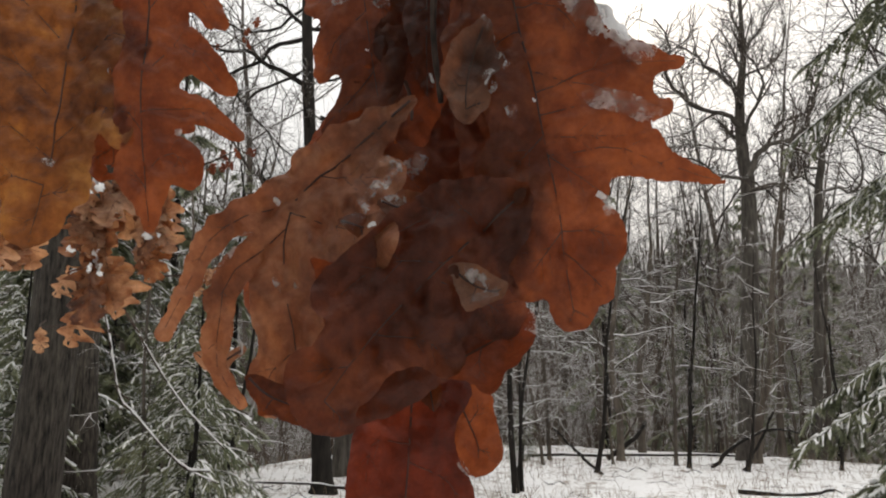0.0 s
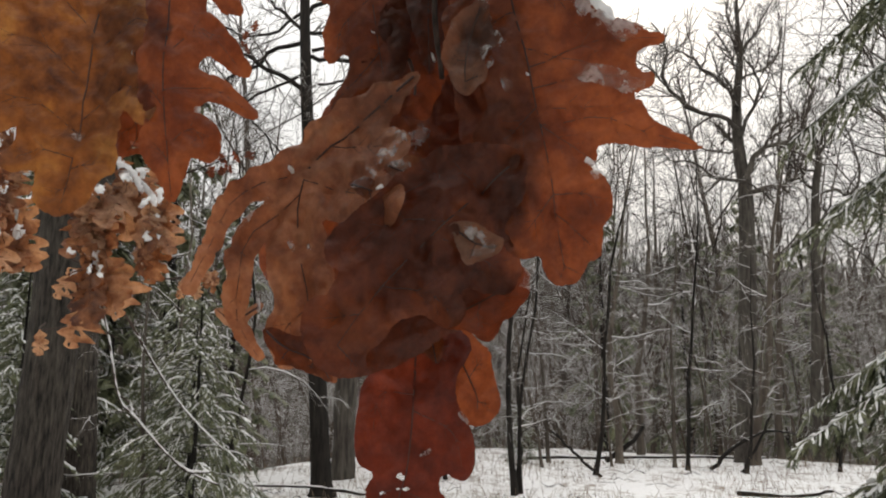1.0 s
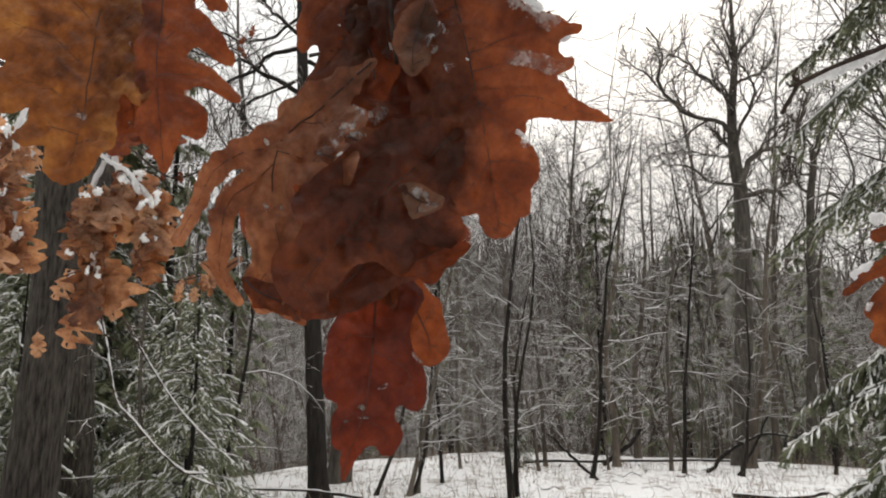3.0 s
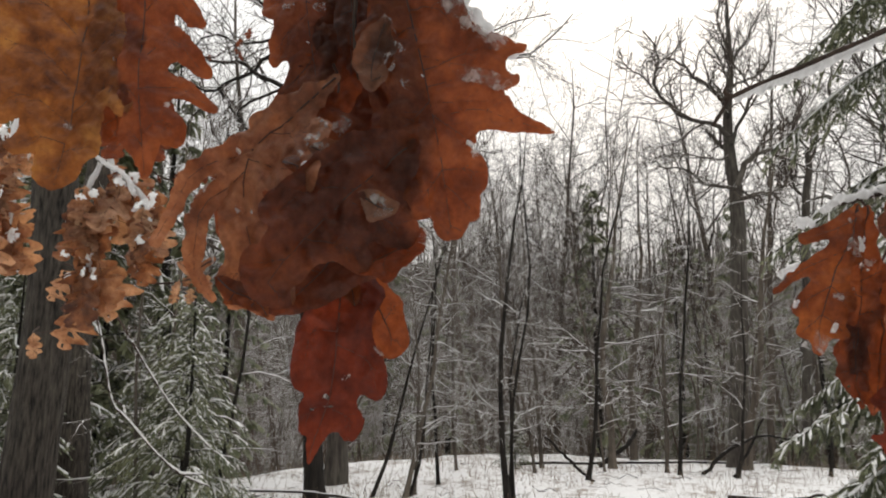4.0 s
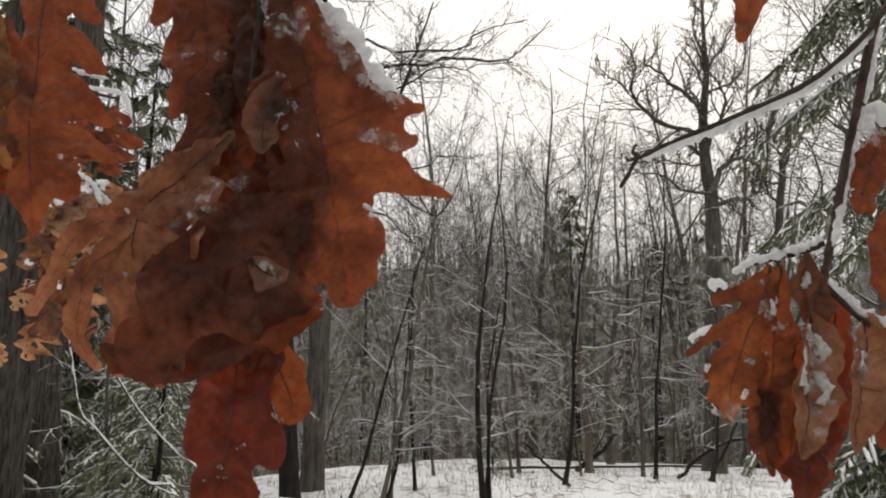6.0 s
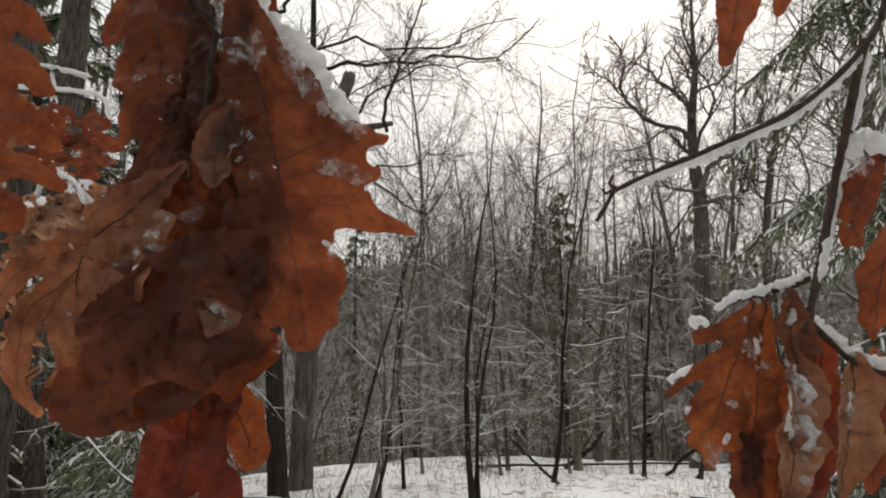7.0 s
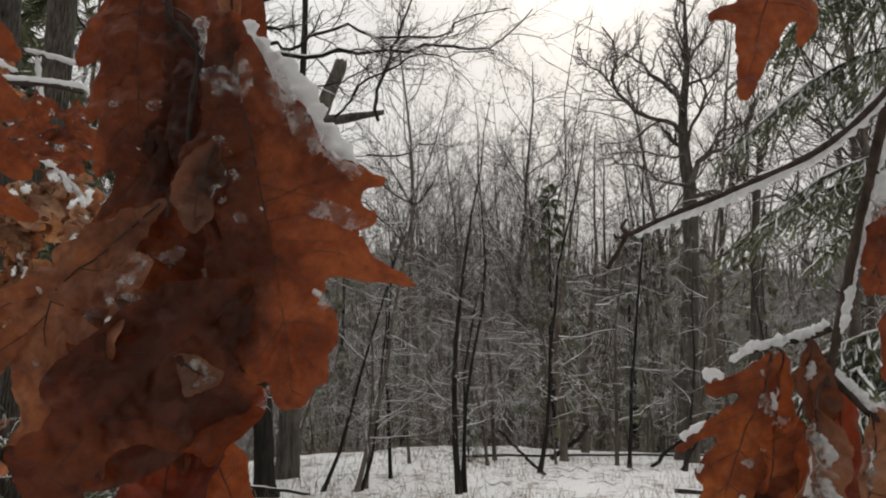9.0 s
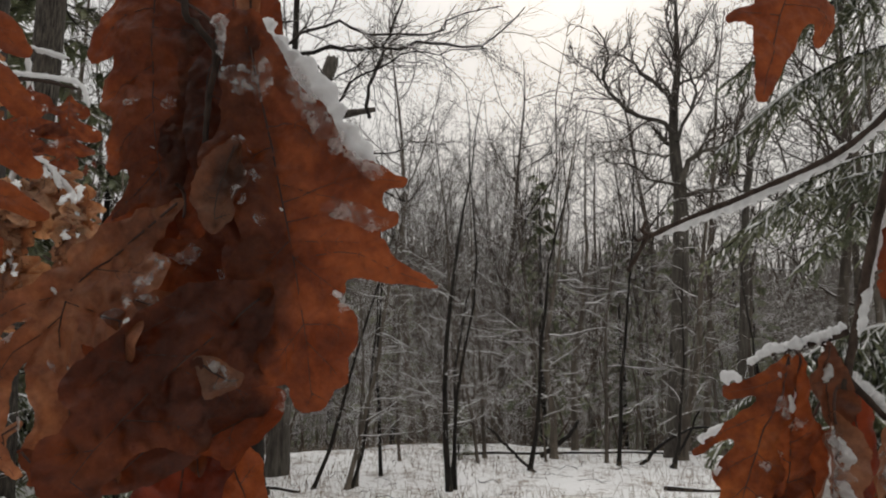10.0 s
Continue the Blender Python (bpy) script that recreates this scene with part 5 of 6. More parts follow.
lobed_leaf(C, 0.386, [(13.4, -171.8, 11.8), (11, -193.5, 19.4), (-3.3, -211.6, 11.8), (-17.7, -220.6, 5.9)], [(0.4, [(29.1, -196.5)], 14.7, 10), (0.5, [(-9.7, -199.6)], 12.9, 10)], RUST_DARK, 63, cup=3.0, curl=1.0, pucker=2.0)
# cupped leaf under the broad one
lobed_leaf(C, 0.378, [(27.2, -203.3, 4), (34.4, -198.6, 8.6), (46, -192, 11), (56.9, -184.1, 4)], [(0.5, [(38.9, -202.1), (41.9, -208.6)], 8.1, 4.6), (0.75, [(52.8, -193.5)], 8.6, 4.6)], RUST_DARK, 17, cup=-4.0, lean=(0.1, 0.4), curl=-2.5, pucker=2.2)
# hanging leaf
lobed_leaf(C, 0.405, [(12.9, -183.3, 12.4), (12.5, -212, 17.3), (11.5, -239.8, 18.5), (8.7, -267, 13.6), (1, -289, 4.9), (-1.9, -301.5, 0.6)], [(0.35, [(-3.5, -233.7), (-6.3, -257.4)], 11.1, 7.4), (0.4, [(28.3, -248.9), (32.9, -264)], 10.5, 5.6), (0.68, [(-1.4, -274.4), (-4.1, -283.2)], 9.3, 3.7), (0.66, [(18.4, -278.8), (19.5, -286.1)], 10.5, 5.3), (0.2, [(-0.6, -212)], 12.4, 8), (0.2, [(27.5, -212)], 13.6, 9.3)], RUST_DEEP, 12, cup=1.5, curl=1.5, pucker=1.6, tears=11, tear_at=(0.6, 0.74))
lobed_leaf(C, 0.418, [(22.5, -197.1, 9.6), (32, -216.6, 10.8), (39.3, -232.6, 9.2), (40, -239.5, 7.7)], [(0.8, [(45.1, -237.3)], 7, 4.5), (0.5, [(42.2, -216.6)], 7.7, 4.5)], RUST, 13, cup=-2.0, curl=2.0, pucker=1.5)
lobed_leaf(C, 0.396, [(16.5, -200.9, 4.8), (19.8, -210.8, 5.1), (21.9, -220.9, 0.9)], [], AMBER, 28, cup=2.0, curl=1.0, pucker=1.0)
# the leaves above
lobed_leaf(C, 0.392, [(-14.8, 64.9, 3.2), (-14.3, 22.5, 17.3), (-11.7, -27.4, 18.3), (-6.9, -66.1, 16.7), (-2.2, -94.8, 5.9)], [(0.35, [(-30.6, -3.3), (-40.4, -17.8)], 12.9, 7), (0.5, [(-26.2, -36.8), (-30, -45.9)], 12.9, 7), (0.68, [(-22.3, -64.9), (-26.2, -75.8)], 12.4, 5.9), (0.85, [(-15.9, -92.2), (-27.6, -102.5)], 9.2, 1.6), (0.4, [(6.5, -8.4)], 13.5, 9.2), (0.62, [(8.4, -54)], 13.5, 9.2), (0.25, [(-30.2, 25.1)], 11.9, 7)], RUST, 57, cup=1.5, curl=2.0, pucker=2.2, tears=4, tear_at=(0.8, 0.95))
lobed_leaf(C, 0.4, [(17.2, 58.5, 5.5), (23.2, 9.1, 23.5), (26.1, -47.3, 24.8), (23.9, -92.1, 22.1), (21.8, -123.7, 11)], [(0.6, [(8.2, -65.8)], 19.3, 13.8), (0.5, [(44.1, -53)], 19.3, 13.8)], RUST, 65, cup=-2.0, curl=1.5, pucker=2.2)
lobed_leaf(C, 0.408, [(-15.6, 62.9, 5.6), (-8.8, 12.7, 19.7), (-3, -44.7, 20.9), (-1, -90.3, 16.9), (7, -122.3, 11.3)], [(0.6, [(14.1, -62.8)], 16.9, 11.3), (0.5, [(-22.2, -38.9)], 14.1, 8.5)], RUST, 18, cup=2.0, curl=1.5, pucker=2.2)
lobed_leaf(C, 0.38, [(20, -11.4, 2.6), (17.9, -41.2, 8.9), (17.7, -69.9, 7.8), (18.2, -92.3, 1)], [(0.5, [(11.1, -58.7)], 7.3, 3.1), (0.4, [(25.3, -46.8)], 6.8, 3.6)], RUST_DARK, 64, cup=5.0, lean=(0.4, 0.0), curl=3.0, pucker=2.0)
lobed_leaf(C, 0.402, [(-5.2, -83.2, 11.1), (-18.8, -118.1, 19.4), (-30.3, -140.7, 22.2), (-36.2, -162.6, 23.3), (-26.3, -184, 16.6)], [(0.5, [(-3.8, -134.9)], 25, 19.4), (0.8, [(4.9, -178.5)], 25, 19.4)], RUST, 66, cup=2.0, curl=1.5, pucker=2.6)
lobed_leaf(C, 0.395, [(46.2, -72.8, 8.2), (40.2, -113.2, 21.8), (34.1, -146.5, 24.5), (30.4, -173.4, 16.3), (29, -191.7, 5.4)], [(0.5, [(11.4, -127.6)], 19, 13.6), (0.7, [(48.6, -167.9)], 16.3, 9.3), (0.75, [(12.1, -173.5)], 16.3, 10.9)], RUST, 68, cup=-2.0, curl=1.5, pucker=2.6)
# small curled pale leaves
lobed_leaf(C, 0.35, [(39.5, -81, 3.3), (35.5, -93.4, 8.1), (33.4, -106.1, 7.1), (33.6, -115.5, 3.3)], [(0.4, [(43.6, -95.8)], 5.2, 2.9), (0.6, [(26.6, -103.7)], 4.8, 2.4), (0.9, [(40, -111)], 3.8, 2.1)], TAN_DARK, 20, cup=-6.0, curl=-2.0, pucker=2.6)
lobed_leaf(C, 0.352, [(41.3, -12, 4.8), (41.4, -25.9, 5.3), (38.1, -42.5, 4.1), (36, -56, 2.9), (35.3, -61.4, 1.2)], [(0.5, [(45.3, -36.9)], 3.8, 1.9)], TAN, 21, cup=-7.0, curl=-2.0, pucker=2.2)
lobed_leaf(C, 0.356, [(-11.3, -151.9, 1.1), (-4.4, -153.7, 2.7), (3.6, -155.4, 0.8)], [(0.5, [(-3.1, -157.8)], 2.2, 1.1)], AMBER, 29, cup=-4.0, curl=1.0, pucker=1.0)
lobed_leaf(C, 0.354, [(29.1, -169.8, 2.2), (35.9, -174.7, 5.9), (43.2, -177.5, 3.8), (47.1, -175.8, 1.6)], [(0.4, [(34.9, -182.1)], 4.3, 2.2)], TAN_DARK, 30, cup=-6.0, curl=-1.5, pucker=1.5)
lobed_leaf(C, 0.353, [(3.8, -145.8, 1.6), (10.6, -147.6, 4.6), (16.2, -145.8, 3.2)], [(0.5, [(11.9, -151.7)], 3.2, 1.6)], TAN_DARK, 67, cup=-5.0, curl=-1.5, pucker=1.5)
# snow on the shoulder and in the folds
snow_along(C, [(-0.041, 0.36, 1.8412), (-0.0312, 0.36, 1.8284), (-0.0124, 0.36, 1.8138), (0.0008, 0.36, 1.7921), (0.0119, 0.36, 1.7789), (0.0222, 0.36, 1.7724), (0.0287, 0.36, 1.768)], 0.0082, 0.0026, 5, (0.0, 0.002, 0.0), 90, 0.75, 1.0, 150)
snow_along(C, [(-0.057, 0.366, 1.849), (-0.053, 0.364, 1.837), (-0.048, 0.36, 1.821)], 0.0025, 0.004, 4, (0, 0.004, 0), 40, 0.8, 1.0, 220, SLUSH)
melt(C, [(-0.0506, 0.36, 1.8101), (-0.0378, 0.36, 1.809), (-0.025, 0.36, 1.808)], 0.0088, 301, 0.45)
melt(C, [(-0.0497, 0.36, 1.8352), (-0.0462, 0.36, 1.8297)], 0.0034, 302, 0.35)
melt(C, [(-0.0201, 0.36, 1.8136), (-0.009, 0.36, 1.7946), (0.0043, 0.36, 1.7787)], 0.0054, 303, 0.25)
melt(C, [(0.0004, 0.36, 1.7813), (0.0147, 0.36, 1.7709), (0.0249, 0.36, 1.7685)], 0.0034, 304, 0.3)
melt(C, [(-0.0068, 0.36, 1.7535), (0.0052, 0.36, 1.7537), (0.0153, 0.36, 1.7495), (0.0235, 0.36, 1.7436)], 0.0042, 305, 0.3)
melt(C, [(-0.0633, 0.36, 1.743), (-0.0714, 0.36, 1.7319), (-0.0812, 0.36, 1.7203), (-0.0892, 0.36, 1.7052)], 0.0036, 306, 0.35)
melt(C, [(-0.0632, 0.36, 1.7393), (-0.0716, 0.36, 1.7368), (-0.0788, 0.36, 1.7337)], 0.0022, 307, 0.35)
melt(C, [(-0.0385, 0.36, 1.7612), (-0.0372, 0.36, 1.7542)], 0.0025, 308, 0.5)
melt(C, [(-0.0526, 0.36, 1.734), (-0.051, 0.36, 1.7288)], 0.0022, 309, 0.2)
melt(C, [(-0.0473, 0.36, 1.6899), (-0.0416, 0.36, 1.6869), (-0.0378, 0.36, 1.6828)], 0.0025, 310, 0.2)
melt(C, [(-0.0753, 0.36, 1.7167), (-0.0665, 0.36, 1.7124)], 0.003, 311, 0.2)
melt(C, [(-0.0225, 0.36, 1.6707), (-0.0197, 0.36, 1.6759), (-0.0152, 0.36, 1.6776)], 0.003, 312, 0.6)
melt(C, [(-0.0979, 0.36, 1.758), (-0.092, 0.36, 1.7568)], 0.0014, 313, 0.6)
melt(C, [(-0.0355, 0.36, 1.77), (-0.0315, 0.36, 1.7648)], 0.0032, 314, 0.4)
melt(C, [(-0.0402, 0.36, 1.7845), (-0.0365, 0.36, 1.7779)], 0.0027, 315, 0.3)
melt(C, [(-0.031, 0.36, 1.7518), (-0.0282, 0.36, 1.7462)], 0.0022, 316, 0.5)
melt(C, [(-0.0851, 0.36, 1.8142), (-0.0791, 0.36, 1.8116)], 0.0032, 317, 0.3)
melt(C, [(-0.1038, 0.36, 1.8121), (-0.0959, 0.36, 1.8139)], 0.002, 318, 0.4)
melt(C, [(-0.1413, 0.36, 1.6915), (-0.1356, 0.36, 1.7019), (-0.1261, 0.36, 1.7119)], 0.0017, 319, 0.3)
melt(C, [(-0.1125, 0.36, 1.6902), (-0.1109, 0.36, 1.6864)], 0.0012, 320, 0.4)
melt(C, [(-0.1337, 0.36, 1.6687), (-0.1328, 0.36, 1.6612)], 0.001, 321, 0.3)
melt(C, [(-0.1205, 0.36, 1.6919), (-0.1173, 0.36, 1.6851)], 0.0011, 322, 0.5)
melt(C, [(0.0035, 0.36, 1.7188), (0.0067, 0.36, 1.7114)], 0.0022, 323, 0.6)
melt(C, [(-0.0444, 0.36, 1.68), (-0.0352, 0.36, 1.6825)], 0.0015, 324, 0.2)
# white dots for sky points in holes of the leaves, drawn as snow
melt(C, [(-0.0225, 0.36, 1.7549), (-0.0202, 0.36, 1.7536)], 0.0011, 325, 0.8, SNOW_CAP)
melt(C, [(-0.1205, 0.36, 1.7215), (-0.1181, 0.36, 1.7185)], 0.0011, 326, 0.8, SNOW_CAP)
melt(C, [(-0.0812, 0.36, 1.7052), (-0.0783, 0.36, 1.7064)], 0.0011, 327, 0.8, SNOW_CAP)
melt(C, [(0.0015, 0.36, 1.7198), (0.0055, 0.36, 1.7173)], 0.0015, 328, 0.8, SNOW_CAP)
melt(C, [(-0.0754, 0.36, 1.7218), (-0.0779, 0.36, 1.7258)], 0.0014, 329, 0.8, SNOW_CAP)
melt(C, [(-0.0609, 0.36, 1.7775), (-0.0596, 0.36, 1.7733)], 0.0007, 330, 0.8, SNOW_CAP)
melt(C, [(-0.0894, 0.36, 1.7913), (-0.0868, 0.36, 1.7902)], 0.0007, 331, 0.8, SNOW_CAP)
melt(C, [(-0.0671, 0.36, 1.6003), (-0.0604, 0.36, 1.6036)], 0.0011, 332, 0.4)
melt(C, [(-0.072, 0.36, 1.5955), (-0.0705, 0.36, 1.5971)], 0.0008, 333, 0.4)
melt(C, [(-0.0486, 0.36, 1.6198), (-0.0443, 0.36, 1.6143)], 0.0011, 334, 0.4)

# the sprig beside it: a broad golden leaf and curled russet ones
A = thing("oak_sprig", (-0.217, 0.36, 1.931), "sprig of broad golden-brown oak leaves", "leaves", "oak sprigs")
twig(A, [(-0.248, 0.4, 2.156), (-0.222, 0.37, 1.967), (-0.207, 0.352, 1.858), (-0.205, 0.35, 1.837)], 0.0024, 0.0016, 4)
STALK_ENDS[A.name] = [(-0.207, 0.352, 1.852), (-0.222, 0.37, 1.967)]
# broad golden leaf
lobed_leaf(A, 0.405, [(-12, -66.7, 2.5), (-9.2, -109.9, 17.6), (-8.6, -151.2, 18.6), (-9.1, -185.2, 15.6), (-10.7, -207.2, 13.6), (-12.3, -222.8, 3)], [(0.3, [(-39.8, -103.7), (-72.2, -112.7)], 20.1, 15.1), (0.45, [(-36.3, -136.6), (-62.3, -148.2)], 19.1, 14.1), (0.6, [(-32.8, -168.3), (-47.8, -178.2)], 17.6, 10.1), (0.74, [(-25.8, -193.5), (-33.7, -199)], 12.6, 6.5), (0.35, [(12, -124.9), (25.1, -133.8)], 16.6, 7.5), (0.55, [(9.5, -159.8), (22.1, -175.4)], 15.1, 6.5), (0.75, [(4.9, -199)], 11.1, 6), (0.85, [(-17.2, -215.3)], 9, 5.5)], GOLD, 31, cup=-1.0, lean=(0.05, 0.1), curl=2.0, pucker=1.8, web=8.0)
# russet leaf with round side lobes
lobed_leaf(A, 0.4, [(28.4, -35.7, 2.5), (29.4, -73.6, 8.4), (30.1, -112.9, 8.4), (30, -147.8, 8.4), (31.5, -176, 7.9), (35.1, -203.2, 5.9), (36.5, -215.2, 2.5)], [(0.5, [(44.3, -130.6), (58, -143.3)], 12.9, 5.9), (0.63, [(48.9, -159.8), (64.2, -166.5)], 11.4, 3.7), (0.78, [(43.8, -182), (49.4, -191.3)], 12.9, 5.9), (0.38, [(42.4, -101), (54.6, -113.6)], 12.4, 5.4), (0.24, [(40.6, -73.6), (50.6, -82.9)], 12.4, 5.4), (0.65, [(23, -162)], 5.9, 3.5), (0.82, [(26.8, -189.7)], 5.4, 3)], RUST, 32, cup=2.0, lean=(0.25, 0.0), curl=2.0, pucker=1.6)
lobed_leaf(A, 0.415, [(0.2, -85.3, 3.1), (5.7, -116.4, 11.4), (9.8, -149.6, 10.9), (12.2, -178.8, 9.3), (9, -189.6, 3.1)], [(0.4, [(19.4, -128.6)], 7.3, 3.6), (0.7, [(3.1, -184.5)], 6.7, 3.1), (0.8, [(19, -187.9)], 6.7, 2.6)], RUST, 33, cup=-2.0, curl=3.0, pucker=2.0, tears=5, tear_at=(0.85, 0.97))
for i, (p, s, q) in enumerate([((-0.203, 0.336, 1.787), 0.0016, (0.8, 0.5, 1.0)), ((-0.201, 0.345, 1.779), 0.0015, (1.4, 0.5, 0.6)), ((-0.226, 0.328, 1.744), 0.0018, (1, 0.5, 1)), ((-0.172, 0.341, 1.759), 0.0013, (1, 0.5, 1.2))]):
    clump(A, p, s, i + 40, q)

# a sprig farther back, with snow along its shoot
B = thing("oak_sprig", (-1.161, 1.75, 2.409), "shoot with snow and ragged red-brown leaves", "leaves", "oak sprigs")
twig(B, [(-2.569, 2.6, 3.259), (-1.608, 2, 2.663), (-1.133, 1.75, 2.409), (-0.905, 1.7, 2.365), (-0.794, 1.7, 2.359), (-0.709, 1.7, 2.341)], 0.009, 0.003, 6)
snow_along(B, [(-0.994, 1.71, 2.377), (-0.878, 1.7, 2.37), (-0.766, 1.7, 2.362), (-0.703, 1.7, 2.347), (-0.678, 1.7, 2.293)], 0.007, 0.0055, 9, (0, 0, 0.005), 50, 0.6, 1.0, 60)
leaf(B, (-0.808, 1.69, 2.342), (-0.806, 1.68, 2.149), (-0.1, -1, 0), ROUND, WIDE, RUST, 35, (-0.807, 1.7, 2.359), cross=-0.6, ripple=0.09, holes=0.012)
leaf(B, (-0.714, 1.68, 2.321), (-0.705, 1.67, 2.139), (0.3, -1, 0), POINTED, ROUND, RUST, 36, (-0.717, 1.7, 2.344), cross=0.9, ripple=0.10, holes=0.008)
for i, (p, s, q) in enumerate([((-0.71, 1.62, 2.182), 0.009, (1.4, 0.5, 0.7)), ((-0.746, 1.64, 2.269), 0.007, (0.6, 0.5, 1.4))]):
    clump(B, p, s, i + 50, q)

# a drooping shoot of the low limb
K = thing("oak_shoot", (-2.153, 3.8, 3.212), "drooping shoot thick with clinging snow", "branch")
twig(K, [(-2.638, 3.9, 3.663), (-2.153, 3.8, 3.212), (-2.009, 3.75, 3.015), (-1.862, 3.75, 2.826), (-1.713, 3.75, 2.731), (-1.658, 3.75, 2.611)], 0.008, 0.003, 16, 40)
snow_along(K, [(-2.106, 3.78, 3.155), (-2.004, 3.74, 3.011), (-1.857, 3.74, 2.829), (-1.709, 3.74, 2.734), (-1.655, 3.74, 2.624)], 0.010, 0.014, 17, (0, 0, 0.006), 70, 0.8, 1.0, 45)

# the forked twig with its bunch, and the snow stuck along it
R = thing("oak_sprig", (0.279, 0.375, 1.833), "forked oak twig with snow and a leaf bunch", "leaves", "oak sprigs")
twig(R, [(0.142, 0.372, 1.75), (0.137, 0.372, 1.741), (0.132, 0.372, 1.733)], 0.0012, 0.0009, 9, 12, 0.35)
twig(R, [(0.142, 0.372, 1.749), (0.161, 0.372, 1.758), (0.192, 0.372, 1.771), (0.239, 0.372, 1.794), (0.278, 0.374, 1.829), (0.298, 0.378, 1.867), (0.343, 0.388, 2.01)], 0.0011, 0.0019, 10, 60, 0.3)
twig(R, [(0.142, 0.372, 1.75), (0.139, 0.371, 1.752), (0.141, 0.371, 1.756)], 0.001, 0.0008, 11, 8, 0.4)
twig(R, [(0.142, 0.372, 1.75), (0.137, 0.371, 1.747), (0.135, 0.371, 1.749)], 0.0009, 0.0007, 12, 8, 0.4)
twig(R, [(0.279, 0.375, 1.833), (0.272, 0.385, 1.794), (0.264, 0.392, 1.758), (0.255, 0.395, 1.721), (0.249, 0.395, 1.701), (0.243, 0.395, 1.681)], 0.0026, 0.0021, 13, 50, 0.25)
twig(R, [(0.248, 0.396, 1.709), (0.238, 0.398, 1.705), (0.222, 0.399, 1.701), (0.208, 0.399, 1.697)], 0.0017, 0.0009, 14, 28, 0.25)
twig(R, [(0.245, 0.396, 1.687), (0.256, 0.398, 1.677), (0.268, 0.4, 1.667), (0.287, 0.4, 1.659)], 0.0020, 0.0012, 15, 24)
snow_along(R, [(0.146, 0.376, 1.751), (0.163, 0.376, 1.758), (0.194, 0.376, 1.771), (0.241, 0.376, 1.794), (0.28, 0.378, 1.828)], 0.0019, 0.0030, 21, (0.0005, 0.0015, -0.0006), 150, 0.95, 1.0, 260)
snow_along(R, [(0.282, 0.379, 1.828), (0.277, 0.389, 1.794), (0.267, 0.396, 1.754), (0.248, 0.388, 1.706)], 0.0024, 0.0018, 22, (0.001, 0.001, 0), 110, 0.95, 1.0, 260)
snow_along(R, [(0.248, 0.397, 1.713), (0.239, 0.398, 1.709), (0.223, 0.399, 1.704), (0.209, 0.399, 1.701), (0.198, 0.399, 1.694)], 0.0024, 0.0020, 23, (0, 0, -0.0012), 90, 0.9, 1.0, 280)
snow_along(R, [(0.248, 0.398, 1.688), (0.258, 0.4, 1.682), (0.269, 0.402, 1.672), (0.289, 0.402, 1.665)], 0.0028, 0.0028, 24, (0, 0, -0.001), 90, 0.9, 1.0, 280)
J = (0.215, 0.399, 1.699)
STALK_ENDS[R.name] = [J, (0.222, 0.399, 1.701), (0.245, 0.395, 1.686), (0.268, 0.4, 1.667), (0.287, 0.4, 1.659), (0.271, 0.386, 1.788), (0.305, 0.38, 1.881)]
# the bunch's leaf with round and pointed lobes, its glow put into the amber
lobed_leaf(R, 0.398, [(-60.6, -136.3, 1.6), (-66.4, -152.9, 6.6), (-74.5, -170.5, 6.6), (-81.6, -185.1, 7.1), (-86.5, -200.8, 6.6), (-89.5, -216.2, 2.7)], [(0.12, [(-75.2, -150.2), (-87.3, -153.5)], 5.5, 3.8), (0.32, [(-84.3, -168.1), (-95, -173.5), (-104.7, -183.6)], 6.6, 0.7), (0.55, [(-90.3, -187.8), (-94.2, -193)], 7.1, 4.1), (0.75, [(-95.1, -205.9)], 6.6, 3.3), (0.3, [(-63.6, -163.7)], 6, 3.8), (0.55, [(-71.2, -190.4)], 8.2, 4.9), (0.75, [(-76.5, -206)], 7.7, 4.4)], AMBER, 41, cup=1.5, lean=(-0.2, 0.05), curl=2.0, pucker=1.8)
# brown leaves hanging from the side twig
lobed_leaf(R, 0.397, [(-41.5, -131.2, 2.2), (-43, -144.6, 7.1), (-42.2, -160.9, 7.7), (-40.6, -174.4, 3.8)], [(0.4, [(-52.6, -150.1)], 6.6, 4.4), (0.5, [(-34, -158.2)], 6, 3.3)], TAN_DARK, 42, cup=-5.0, curl=-2.0, pucker=2.0)
lobed_leaf(R, 0.404, [(-51.3, -135.8, 2.2), (-55.8, -155.4, 8.4), (-59, -177.3, 10), (-61.9, -196.1, 9.5), (-66.1, -214.5, 6.7), (-69.3, -227.4, 2.2)], [(0.4, [(-47.2, -171.9)], 8.4, 5), (0.6, [(-50.4, -193.5)], 8.4, 5), (0.5, [(-67.9, -182.8)], 7.3, 3.9)], RUST, 49, cup=3.0, curl=2.0, pucker=2.4, tears=6, tear_at=(0.3, 0.8))
# crumpled pale leaf with frost
lobed_leaf(R, 0.388, [(-45.6, -163.7, 2.1), (-46.2, -176.8, 9.6), (-49.8, -192.2, 10.7), (-53, -207.4, 9.6), (-57.2, -224.8, 6.9), (-59.9, -234.5, 2.1)], [(0.2, [(-55.6, -175.5)], 6.4, 3.2), (0.3, [(-38.6, -183.2)], 6.4, 3.2), (0.5, [(-61.4, -202.4)], 6.9, 3.7), (0.65, [(-43.6, -207.4)], 6.9, 3.7)], TAN, 43, cup=-7.0, curl=-2.5, pucker=3.4)
